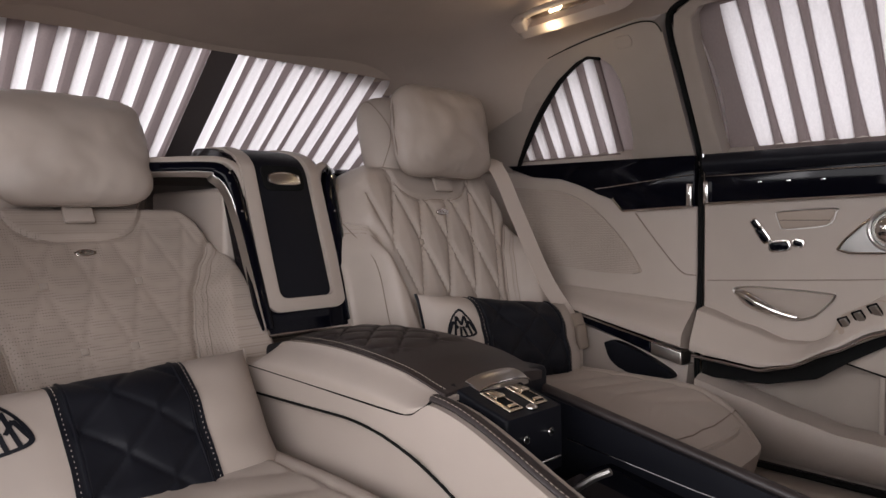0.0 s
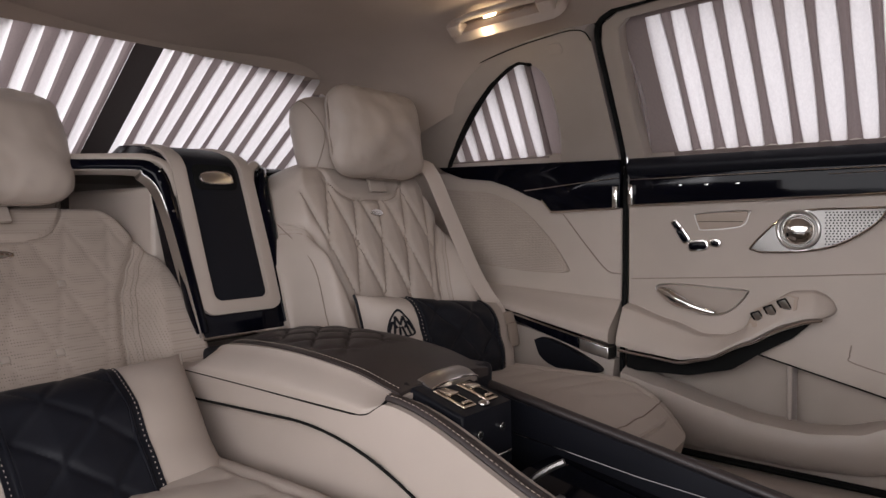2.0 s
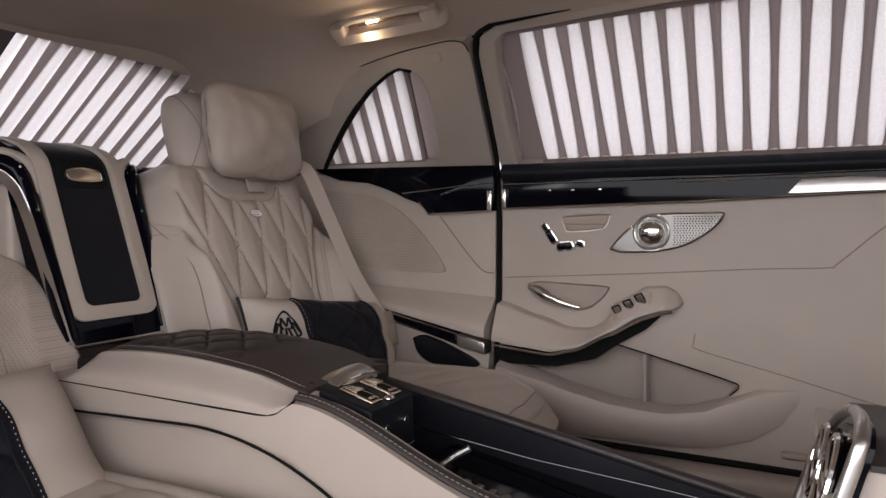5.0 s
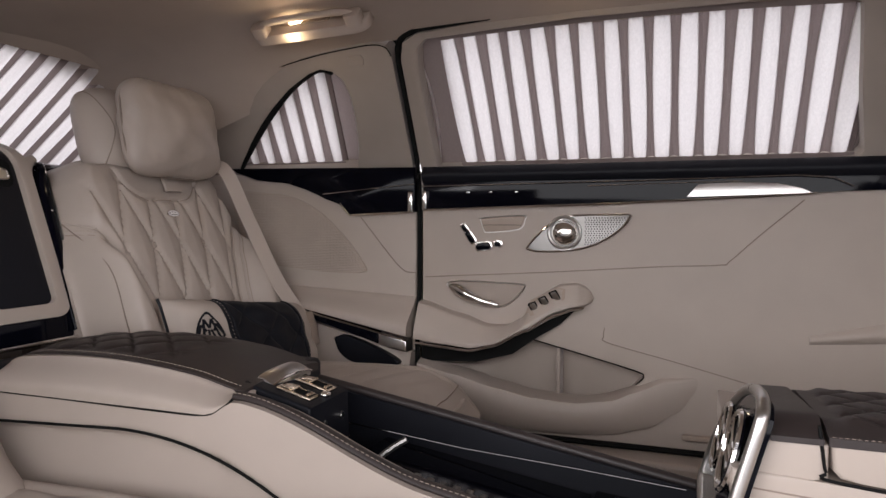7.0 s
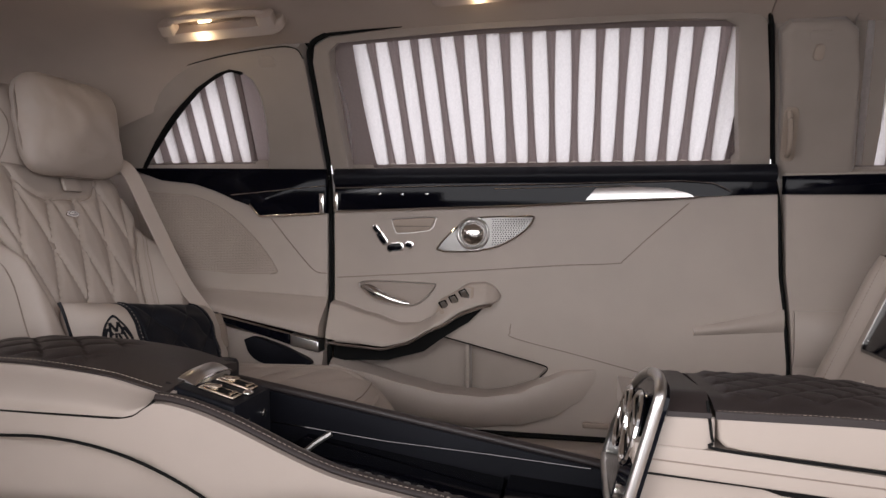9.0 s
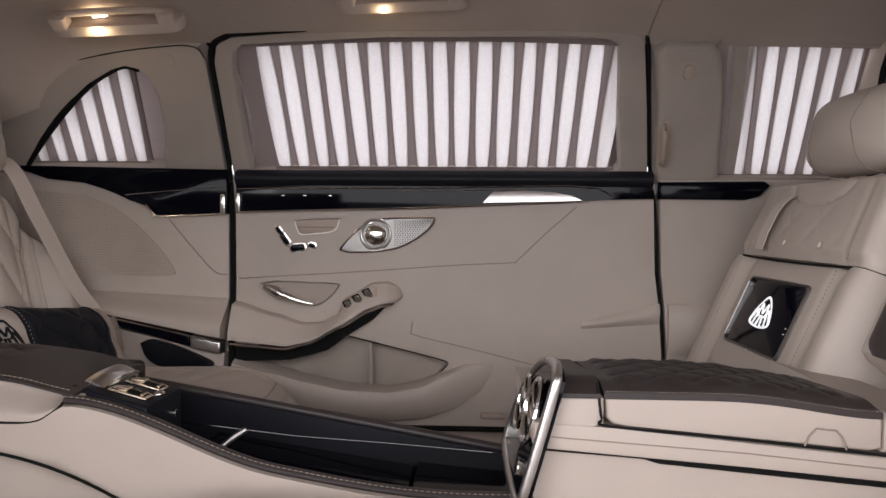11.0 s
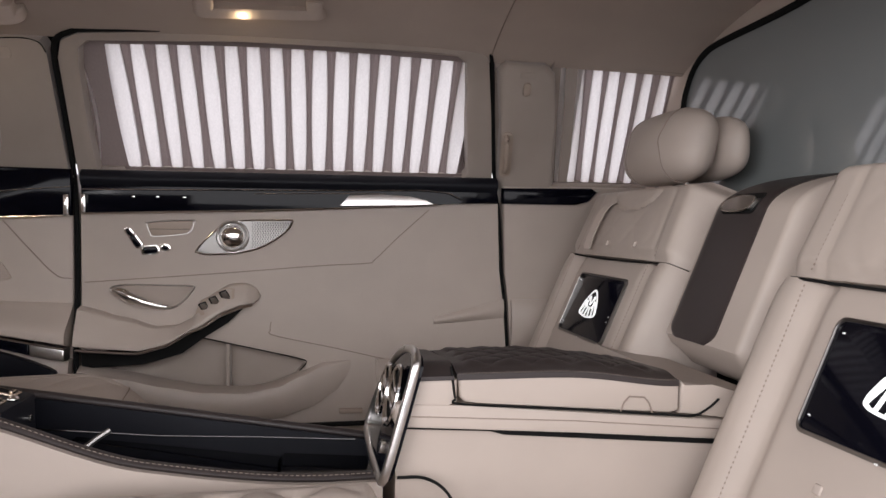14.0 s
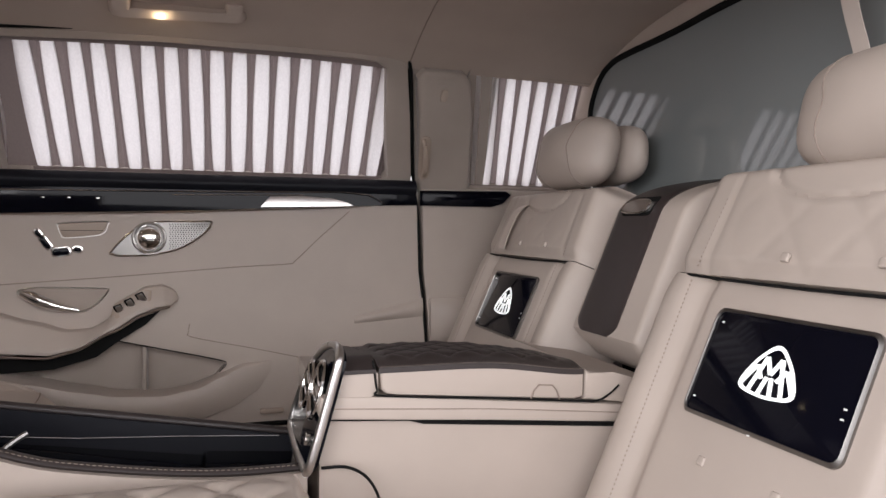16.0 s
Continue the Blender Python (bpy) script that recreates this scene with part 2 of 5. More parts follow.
def ray_out(poly, c, ang):
    """Where the ray from c at an angle leaves a star-shaped outline."""
    d = Vector((math.cos(ang), math.sin(ang)))
    best = 1e-4
    for p, q in zip(poly, poly[1:] + poly[:1]):
        p, q = Vector(p) - c, Vector(q) - c
        e = q - p
        den = d.x * e.y - d.y * e.x
        if abs(den) < 1e-12:
            continue
        t, s = (p.x * e.y - p.y * e.x) / den, (p.x * d.y - p.y * d.x) / den
        if t > 0 and -1e-6 <= s <= 1 + 1e-6:
            best = max(best, t)
    return c + d * best


def frame_ring(outer, inner, lift, depth, lip=0.0, n=96, round_in=0.006):
    """A panel with an opening through it; the opening's edge is rounded and may stand proud by lip."""
    c = Vector((sum(p for p, _ in inner) / len(inner), sum(q for _, q in inner) / len(inner)))
    angs = sorted({2 * math.pi * k / n for k in range(n)} | {math.atan2(q - c.y, p - c.x) % (2 * math.pi) for p, q in outer + inner})
    rings = []
    for f, d in ((1.0, depth), (1.0, 0.0), (0.5, -lip * 0.5), (0.16, -lip), (0.06, -lip + 0.15 * round_in), (0.0, round_in), (0.0, depth)):
        ring = []
        for a in angs:
            o, i = ray_out(outer, c, a), ray_out(inner, c, a)
            p = i + (o - i) * f
            ring.append(lift(p.x, p.y, d))
        rings.append(ring)
    rings.append(rings[0])
    return loft(rings, caps=False)


def pillow(w, h, d, n=28, p=3.2, crease=0.0, seed=0):
    """A soft stuffed form, w wide (y), h high (z), d deep (x)."""
    bm = bmesh.new()
    bmesh.ops.create_uvsphere(bm, u_segments=n * 2, v_segments=n, radius=1.0)
    for v in bm.verts:
        x, y, z = v.co
        k = (abs(y) ** p + abs(z) ** p) ** (1 / p) if abs(y) + abs(z) > 1e-6 else 0
        m = max(abs(y), abs(z), 1e-6)
        r = math.hypot(y, z)
        s = r / max(k, 1e-6) if k > 1e-6 else 1
        wr = noise.noise(Vector((x * 1.5 + seed, y * 3, z * 3))) * crease + noise.noise(Vector((x * 3 + seed, y * 11, z * 6))) * crease * 0.35 * r
        v.co = Vector((x * d / 2 * (1 + wr * 2), y * s * w / 2 * (1 + wr * 0.5), z * s * h / 2 * (1 + wr * 0.5)))
    return bm


def pillow_seam(w, h, d, p, y0, g0, g1, n=40, grow=1.004):
    """A line over a pillow at one share y0 of its width."""
    out = []
    for i in range(n + 1):
        g = radians(g0 + (g1 - g0) * i / n)
        c = math.sqrt(1 - y0 * y0)
        x, y, z = c * math.cos(g), y0, c * math.sin(g)
        k = (abs(y) ** p + abs(z) ** p) ** (1 / p)
        s = math.hypot(y, z) / k
        out.append(Vector((x * d / 2, y * s * w / 2, z * s * h / 2)) * grow)
    return out


def disc(r, depth, n=24, bevel=0.0008):
    """A round button with its axis along x."""
    bm = bmesh.new()
    bmesh.ops.create_cone(bm, cap_ends=True, segments=n, radius1=r, radius2=r, depth=depth)
    bmesh.ops.bevel(bm, geom=[e for e in bm.edges if abs(e.verts[0].co.z - e.verts[1].co.z) < 1e-6], offset=bevel, segments=2, affect="EDGES")
    return move(bm, Matrix.Rotation(radians(90), 4, "Y"))


def torus(R, r, nR=32, nr=8):
    """A ring with its axis along x."""
    rings = [[(r * math.sin(2 * math.pi * j / nr), (R + r * math.cos(2 * math.pi * j / nr)) * math.cos(2 * math.pi * i / nR), (R + r * math.cos(2 * math.pi * j / nr)) * math.sin(2 * math.pi * i / nR)) for j in range(nr)] for i in range(nR)]
    return loft(rings + rings[:1], caps=False)


def quilt(a, b, cell_a, cell_b, depth, width=0.09):
    """Depth of diamond stitching at (a, b): a groove along both diagonals, puffed between."""
    p, q = a / cell_a + b / cell_b, a / cell_a - b / cell_b
    dp, dq = abs(p - round(p)), abs(q - round(q))
    e = min(dp, dq)
    return depth * (min(e / 0.5, 1.0) ** 0.5) - depth * 0.6 * math.exp(-(e / width) ** 2)


def step(a, b, x):
    t = min(max((x - a) / (b - a), 0.0), 1.0)
    return t * t * (3 - 2 * t)


def on_side(a, b, d):
    """a along the car, b height, d outwards, on the leaning upper side."""
    return (a, 1.43 - 0.65 * (b - 0.855) + d * 0.84, b + d * 0.55)


def on_door(a, b, d):
    return (a, 1.42 + d, b)


# ---- the car's shell ----
def roof_z(x, y):
    """Headliner height: arched across, falling towards the rear and a little to the front."""
    edge = 1.125 - 0.21 * max(-0.75 - x, 0) ** 1.35 - 0.02 * max(x, 0)
    mid = 1.215 + 0.022 * min(max((x + 0.75) / 0.35, 0), 1) - 0.16 * max(-0.75 - x, 0) ** 1.5 - 0.03 * max(x, 0)
    return mid - (mid - edge) * min(abs(y - 0.70) / 0.57, 1.15) ** (2.6 + 5.0 * min(max(-0.75 - x, 0), 0.8))


def roof_y(u, v):
    """Across the roof; wider at the rear, where it meets the quarter panels."""
    side = 1.275 + 0.065 * min(max((-0.80 - (-1.52 + 2.60 * u)) / 0.3, 0), 1)
    return 0.06 + (side - 0.06) * v


floor = part("floor", box(-1.95, 1.0, 0.02, 1.40, 0.0, 0.06, 0.0), CARPET)
tagged(floor, "beige deep-pile carpet on the cabin floor", "floor", kind="structure")
ground = part("ground", sheet(lambda u, v: (60 * (u - 0.5), 60 * (v - 0.5), -0.33), 4, 4), GREY)
tagged(ground, "smooth grey studio floor beneath the car", "floor", kind="structure")
ceiling = part("ceiling", slab(lambda u, v: (-1.52 + 2.60 * u, roof_y(u, v), roof_z(-1.52 + 2.60 * u, roof_y(u, v))),
                               lambda u, v: (-1.52 + 2.60 * u, roof_y(u, v), roof_z(-1.52 + 2.60 * u, roof_y(u, v)) + 0.03), 60, 36), HEADLINER)
tagged(ceiling, "greige fabric headliner arched over the cabin", "ceiling", kind="structure")

# Unseen wall added to block the white surround and keep black gloss dark.
studio = part("unseen_block_wall", box(-9, 9, -4.6, -4.5, -0.33, 6.0, 0.0), GREY)
tagged(studio, "unseen grey wall added to block light and darken reflections", "wall", kind="structure")

roof_seam = thing("roof_seam", "thin dark seam across the headliner", "trim", kind="structure")
part("joint", tube([(0.262, y, roof_z(0.262, y) - 0.0005) for y in [0.2 + 1.05 * k / 30 for k in range(31)]], 0.0016, 6), THREAD_DK, roof_seam)

# rear bulkhead and the parcel shelf behind the seats
bulk = part("wall_rear", box(-1.93, -1.87, 0.0, 1.46, 0.0, 0.90, 0.0), CREAM)
tagged(bulk, "cream trim wall behind the rear seats", "wall", kind="structure")
def shelf_front(y):
    """The shelf's front edge: forward at the centre hatch, set back behind both seats."""
    return -1.32 - 0.40 * step(0.615, 0.52, y) - 0.14 * step(0.845, 0.93, y)


shelf = part("parcel_shelf", slab(lambda u, v: (-1.90 + (shelf_front(0.02 + 1.38 * v) + 1.90) * u, 0.02 + 1.38 * v, 0.835 - 0.02 * (2 * v - 1) ** 4),
                                  lambda u, v: (-1.90 + (shelf_front(0.02 + 1.38 * v) + 1.90) * u, 0.02 + 1.38 * v, 0.812), 8, 60), PIANO)
tagged(shelf, "glossy black parcel shelf below the rear window", "shelf", kind="structure")
front_wall = part("wall_front", box(0.98, 1.03, 0.0, 1.46, 0.0, 1.2, 0.0), NAVY)
tagged(front_wall, "dark trim wall closing the front of the cabin", "wall", kind="structure")
outer = part("wall_outer", box(-1.95, 1.03, 1.53, 1.56, 0.0, 0.80, 0.0), NAVY)
tagged(outer, "dark outer body skin behind the door trim", "wall", kind="structure")
near_sill = part("wall_near_sill", box(-1.95, 1.03, -0.06, 0.02, -0.10, 0.12, 0.02), CREAM)
tagged(near_sill, "cream door sill under the open doorway", "sill", kind="structure")
near_rear = part("wall_near_rear", box(-1.95, -0.85, -0.06, 0.0, 0.0, 0.86, 0.01), CREAM)
tagged(near_rear, "cream side trim beside the rear seat", "wall", kind="structure")
near_front = part("wall_near_front", box(0.75, 1.03, -0.06, 0.0, 0.0, 0.86, 0.01), CREAM)
tagged(near_front, "cream side trim beside the rearward facing seat", "wall", kind="structure")


# ---- curtains ----
def curtain(name, label, lift, n, fill=0.55, amp=0.010, group="pleated window curtains", lean=0.0):
    """A pleated blind over lift(s, t, d): s along, t up (0..1), d towards the cabin; pale pleats, with folds of the
    same cloth coloured darker for the backlight they lose.
    """
    top = thing(name, label, "curtain", group)
    rng = random.Random(len(name) + n)
    wob = [(rng.uniform(-0.05, 0.05), rng.uniform(-0.05, 0.05), fill * rng.uniform(0.88, 1.1)) for _ in range(n + 1)]

    def edge(k, side, t):
        j0, j1, f = wob[k]
        w = f * (0.86 + 0.26 * math.sin(math.pi * min(max(t, 0), 1)) ** 0.7)
        return (k + 0.45 + j0 * (1 - t) + j1 * t + side * w / 2) / n

    for k in range(n):
        def bright(u, v, k=k):
            t = 0.012 + 0.976 * v
            a, b = edge(k, -1, t), edge(k, 1, t)
            return lift(a + (b - a) * u, t, amp * (0.22 + 0.78 * math.sin(math.pi * u)))

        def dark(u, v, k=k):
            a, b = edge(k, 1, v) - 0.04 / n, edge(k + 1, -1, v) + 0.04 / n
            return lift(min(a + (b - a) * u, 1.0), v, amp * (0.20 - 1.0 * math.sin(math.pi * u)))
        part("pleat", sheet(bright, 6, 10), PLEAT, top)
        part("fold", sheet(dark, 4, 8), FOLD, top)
    part("hem", sheet(lambda u, v: lift(u, -0.02 + 0.04 * v, amp * 1.1), 24, 1), HEM, top)
    part("head_rail", sheet(lambda u, v: lift(u, 0.985 + 0.04 * v, amp * 1.1), 24, 1), HEM, top)
    return top


def door_curtain(s, t, d):
    x0, x1 = -0.607 - 0.007 * t, 0.231 + 0.007 * t
    z = 0.850 + (1.112 + 0.010 * math.sin(math.pi * s) - 0.850) * t
    return on_side(x0 + (x1 - x0) * s, z, 0.018 - d)


curtain("door_curtain", "white pleated curtain drawn over the door window", door_curtain, 17, fill=0.66)
dc_edge = thing("curtain_edge", "plain mauve cloth edge beside the door curtain", "curtain", "pleated window curtains")
part("edge_cloth", sheet(lambda u, v: on_side(-0.672 + 0.072 * u, 0.845 + 0.275 * v, 0.024), 6, 8), HEM, dc_edge)
part("edge_cloth", sheet(lambda u, v: on_side(0.222 + 0.03 * u, 0.845 + 0.275 * v, 0.024), 2, 6), HEM, dc_edge)
# Strip of pale cloth drawn for the sliver of daylight at the window edge.
part("light_sliver_strip", sheet(lambda u, v: on_side(-0.664 + 0.006 * math.sin(math.pi * v) + (0.001 + 0.006 * math.sin(math.pi * v)) * u, 0.862 + 0.205 * v, 0.021), 1, 10), PLEAT, dc_edge)


def quarter_curtain(s, t, d):
    return on_side(-1.330 + 0.403 * s + 0.022 * t, 0.855 + 0.24 * t, 0.03 - d)


curtain("quarter_curtain", "white pleated curtain behind the arched quarter window", quarter_curtain, 8, fill=0.56)
qc_edge = thing("curtain_edge", "plain mauve cloth edge beside the quarter window curtain", "curtain", "pleated window curtains")
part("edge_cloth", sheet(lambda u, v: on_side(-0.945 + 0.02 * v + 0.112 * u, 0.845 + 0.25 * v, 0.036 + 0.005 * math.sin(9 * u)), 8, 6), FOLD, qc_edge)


def front_curtain(s, t, d):
    x0, x1 = 0.478 - 0.05 * t, 0.775 - 0.02 * t
    return on_side(x0 + (x1 - x0) * s, 0.835 + (1.118 - 0.012 * s - 0.835) * t, 0.02 - d)


curtain("front_curtain", "white pleated curtain over the side window by the partition", front_curtain, 7, fill=0.62)


def rear_glass(y, t, d):
    return (-1.84 + 0.33 * t + 0.10 * ((y - 0.71) / 0.6) ** 2 + 0.45 * d, y, 0.875 + 0.245 * t - 0.03 * ((y - 0.71) / 0.6) ** 2 - 0.85 * d)


curtain("rear_curtain", "white pleated curtain across half of the rear window", lambda s, t, d: rear_glass(0.750 + 0.585 * s, t, d), 12, fill=0.62, amp=0.012)
curtain("rear_curtain", "white pleated curtain across half of the rear window", lambda s, t, d: rear_glass(0.08 + 0.615 * s, t, d), 11, fill=0.45, amp=0.012)
rc_mid = thing("curtain_divider", "dark cloth divider between the rear window curtains", "curtain", "pleated window curtains")
part("divider_cloth", sheet(lambda u, v: rear_glass(0.690 + 0.065 * u, -0.02 + 1.04 * v, 0.012), 6, 8), DIVIDER, rc_mid)
rw_frame = thing("rear_window_frame", "dark fabric surround of the rear window", "window frame", kind="structure")
part("top_rail", sheet(lambda u, v: rear_glass(0.05 + 1.33 * u, 0.985 + 0.12 * v, 0.016), 20, 1), HEADLINER, rw_frame)
part("side_rail", sheet(lambda u, v: rear_glass(1.315 + 0.16 * u, -0.1 + 1.2 * v, 0.016), 2, 8), HEADLINER, rw_frame)
part("side_rail", sheet(lambda u, v: rear_glass(0.0 + 0.09 * u, -0.1 + 1.2 * v, 0.016), 2, 8), HEADLINER, rw_frame)

# ---- rear quarter trim ----
quarter = thing("quarter_trim", "beige suede quarter panel with an arched window", "trim", kind="structure")
q_out = [(-0.735, 0.835), (-0.725, 1.092), (-0.735, 1.110), (-0.766, 1.117), (-0.823, 1.114), (-0.90, 1.107), (-0.984, 1.095), (-1.077, 1.078), (-1.199, 1.052), (-1.36, 1.005), (-1.62, 0.945), (-1.80, 0.92), (-1.80, 0.835)]
q_in = [(-0.884, 0.856), (-0.870, 0.91), (-0.860, 0.97), (-0.858, 1.014), (-0.866, 1.044), (-0.886, 1.066), (-0.914, 1.073), (-0.948, 1.065), (-1.011, 1.036), (-1.087, 0.985), (-1.157, 0.930), (-1.225, 0.872), (-1.240, 0.856)]
part("upper_panel", frame_ring(q_out, q_in, on_side, 0.07, lip=0.004, n=120), SUEDE, quarter)
part("window_seal", tube(smooth_line([on_side(a, b, 0.006) for a, b in q_in[5:]], 6), 0.0085, 8), RUBBER, quarter)
part("roof_seam", tube(smooth_line([on_side(a, b - 0.003, -0.002) for a, b in q_out[1:10]], 6), 0.0014, 6), RUBBER, quarter)
part("hook_cover", prism(rounded(-0.835, -0.795, 1.075, 1.097, 0.008), lambda a, b, d: on_side(a, b, -0.004 + d), 0.01, 0.002), SUEDE, quarter)
part("lower_panel", box(-1.46, -0.720, 1.42, 1.50, 0.10, 0.84, 0.006), CREAM, quarter)
part("black_strip", prism([(-1.26, 0.856), (-0.720, 0.848), (-0.720, 0.738), (-0.898, 0.730), (-0.925, 0.760), (-0.967, 0.770), (-1.027, 0.800), (-1.08, 0.813), (-1.173, 0.822), (-1.24, 0.845)], lambda a, b, d: (a, 1.408 + d, b), 0.02, 0.003), PIANO, quarter, "glossy black lacquer strip")
part("strip_line", tube([(-0.975, 1.4062, 0.784), (-0.85, 1.4062, 0.795), (-0.722, 1.4062, 0.806)], 0.0012, 6), CHROME, quarter)
part("chrome_edge", tube([(-0.925, 1.406, 0.760), (-0.898, 1.406, 0.730), (-0.722, 1.406, 0.738)], 0.0022, 6), CHROME, quarter)
part("chrome_end", box(-0.735, -0.723, 1.398, 1.415, 0.738, 0.787, 0.002), CHROME, quarter)
# the quilted speaker field, framed by a raised seam
field = [(-1.27, 0.800), (-1.16, 0.790), (-1.086, 0.782), (-0.998, 0.745), (-0.914, 0.672), (-0.862, 0.604), (-0.864, 0.584), (-0.947, 0.581), (-1.069, 0.590), (-1.22, 0.603)]
part("speaker_field", prism([(p.x, p.y) for p in smooth_line([Vector((a, b, 0)) for a, b in field], 4)], lambda a, b, d: (a, 1.4155 + d, b), 0.006, 0.003), CREAM_PERF, quarter)
part("seam", tube(smooth_line([(-0.872, 1.4185, 0.725), (-0.804, 1.4185, 0.644), (-0.756, 1.4185, 0.594), (-0.722, 1.4185, 0.587)], 6), 0.0014, 6), THREAD_DK, quarter)


def arm_low(x):
    """Lower edge of the quarter armrest, falling towards the door."""
    return max(0.500 - 0.215 * (x + 1.06), 0.428)


def quarter_arm(u, v):
    a = -1.22 + 0.500 * u
    hi = 0.552 - 0.044 * (a + 1.22)
    lo = arm_low(a)
    bulge = 0.062 * step(0.0, 0.75, 1 - v) * min(v / 0.09, 1) ** 0.5 + 0.012 * min((1 - v) / 0.12, 1) ** 0.5 * min(v / 0.09, 1)
    return (a, 1.424 - bulge, lo + (hi - lo) * v)


part("armrest", slab(quarter_arm, lambda u, v: (-1.22 + 0.500 * u, 1.432, quarter_arm(u, v)[2]), 30, 26), CREAM, quarter)
part("armrest_chrome", tube([(x, 1.358, arm_low(x) - 0.001) for x in [-1.05 + 0.328 * k / 12 for k in range(13)]], 0.0022, 6), CHROME, quarter)
part("armrest_trim", prism([(-1.04, arm_low(-1.04) - 0.004), (-0.80, arm_low(-0.80) - 0.004), (-0.80, arm_low(-0.80) - 0.030), (-0.98, arm_low(-0.98) - 0.018)], lambda a, b, d: (a, 1.364 + d, b), 0.04, 0.002), PIANO, quarter)
part("armrest_cap", prism([(-0.797, arm_low(-0.797) - 0.003), (-0.723, 0.426), (-0.723, 0.398), (-0.797, arm_low(-0.797) - 0.031)], lambda a, b, d: (a, 1.360 + d, b), 0.04, 0.004), SATIN, quarter)
part("lower_pad", slab(lambda u, v: (-1.25 + 0.527 * u, 1.415 - 0.042 * math.sin(math.pi * min(0.1 + v * 0.8, 1)) ** 0.5, 0.12 + (arm_low(-1.25 + 0.527 * u) - 0.034 - 0.12) * v), lambda u, v: (-1.25 + 0.527 * u, 1.43, 0.12 + (arm_low(-1.25 + 0.527 * u) - 0.034 - 0.12) * v), 14, 14), CREAM, quarter)
part("pocket", prism([(p.x, p.y) for p in smooth_line([Vector((a, b, 0)) for a, b in [(-0.925, 0.420), (-0.90, 0.428), (-0.85, 0.416), (-0.79, 0.394), (-0.748, 0.374), (-0.755, 0.362), (-0.82, 0.356), (-0.885, 0.366), (-0.915, 0.392)]], 3)], lambda a, b, d: (a, 1.3685 + d, b), 0.02, 0.004), NAVY, quarter, "dark storage pocket")

# ---- far rear door ----
door = thing("door_1", "closed rear door with cream leather trim and black strip", "door", kind="structure")
part("seal", tube(smooth_line([(-0.713, 1.415, 0.20), (-0.713, 1.41, 0.43), (-0.710, 1.415, 0.55), (-0.712, 1.42, 0.75), on_side(-0.722, 0.855, 0), on_side(-0.714, 1.00, 0), on_side(-0.711, 1.08, 0), on_side(-0.698, 1.116, 0), on_side(-0.658, 1.133, 0)], 8), 0.0062, 8), RUBBER, door, "black rubber door seal")
part("seal", tube(smooth_line([on_side(-0.658, 1.133, 0), on_side(-0.31, 1.149, 0), on_side(0.12, 1.151, 0), on_side(0.235, 1.146, 0), on_side(0.264, 1.12, 0.002), on_side(0.292, 0.99, 0.004), on_side(0.320, 0.85, 0.004), (0.33, 1.425, 0.75), (0.338, 1.425, 0.60), (0.346, 1.425, 0.53), (0.356, 1.425, 0.40), (0.36, 1.425, 0.22)], 8), 0.0046, 8), RUBBER, door, "black rubber door seal")
d_out = [(-0.714, 0.835), (-0.707, 1.00), (-0.704, 1.08), (-0.692, 1.112), (-0.655, 1.127), (-0.31, 1.144), (0.12, 1.146), (0.230, 1.141), (0.258, 1.116), (0.286, 0.99), (0.315, 0.835)]
d_in = [(-0.664, 0.848), (-0.666, 0.92), (-0.664, 1.00), (-0.660, 1.07), (-0.654, 1.100), (-0.63, 1.117), (-0.31, 1.129), (0.10, 1.129), (0.17, 1.126), (0.201, 1.112), (0.217, 0.99), (0.240, 0.865), (0.23, 0.85), (0.2, 0.846)]
part("window_frame", frame_ring(d_out, d_in, on_side, 0.05, lip=0.010, n=140, round_in=0.012), SUEDE, door)
POCKET = [(-0.675, 0.405), (-0.56, 0.430), (-0.449, 0.443), (-0.33, 0.414), (-0.186, 0.379), (-0.174, 0.368), (-0.202, 0.335), (-0.30, 0.300), (-0.386, 0.300), (-0.50, 0.310), (-0.675, 0.335)]
part("panel", frame_ring([(-0.703, 0.84), (0.324, 0.84), (0.332, 0.60), (0.342, 0.525), (0.352, 0.40), (0.352, 0.215), (-0.704, 0.215), (-0.705, 0.43), (-0.702, 0.55)], POCKET, on_door, 0.07, n=120, round_in=0.005), CREAM, door)
part("belt_strip", prism([(-0.698, 0.835), (0.32, 0.832), (0.324, 0.781), (0.21, 0.779), (0.10, 0.773), (-0.25, 0.757), (-0.698, 0.744)], lambda a, b, d: (a, 1.406 + d, b), 0.02, 0.004), PIANO, door, "glossy black lacquer strip")
part("belt_ledge", slab(lambda u, v: (-0.698 + 1.018 * u, 1.410 - 0.016 * math.sin(math.pi * v), 0.806 + 0.042 * v), lambda u, v: (-0.698 + 1.018 * u, 1.43, 0.806 + 0.042 * v), 8, 8), NAVY, door, "black leather ledge under the window")
part("silver_inlay", prism([(-0.090, 0.769), (-0.066, 0.797), (0.02, 0.800), (0.088, 0.797), (0.131, 0.787), (0.155, 0.775)], lambda a, b, d: (a, 1.4035 + d, b), 0.004, 0.001), SATIN, door, "brushed silver inlay")
part("chrome_line", tube([(-0.698, 1.405, 0.743), (-0.25, 1.405, 0.756), (0.10, 1.405, 0.772), (0.16, 1.405, 0.776)], 0.0022, 6), CHROME, door)
part("chrome_line", tube([(-0.698, 1.3965, 0.800), (-0.2, 1.3965, 0.806), (0.12, 1.3965, 0.812), (0.19, 1.3975, 0.806), (0.225, 1.401, 0.788)], 0.0011, 6), CHROME, door)
part("chrome_line", tube([(-0.30, 1.4045, 0.796), (-0.06, 1.4045, 0.801), (0.02, 1.4045, 0.802)], 0.0011, 6), CHROME, door)
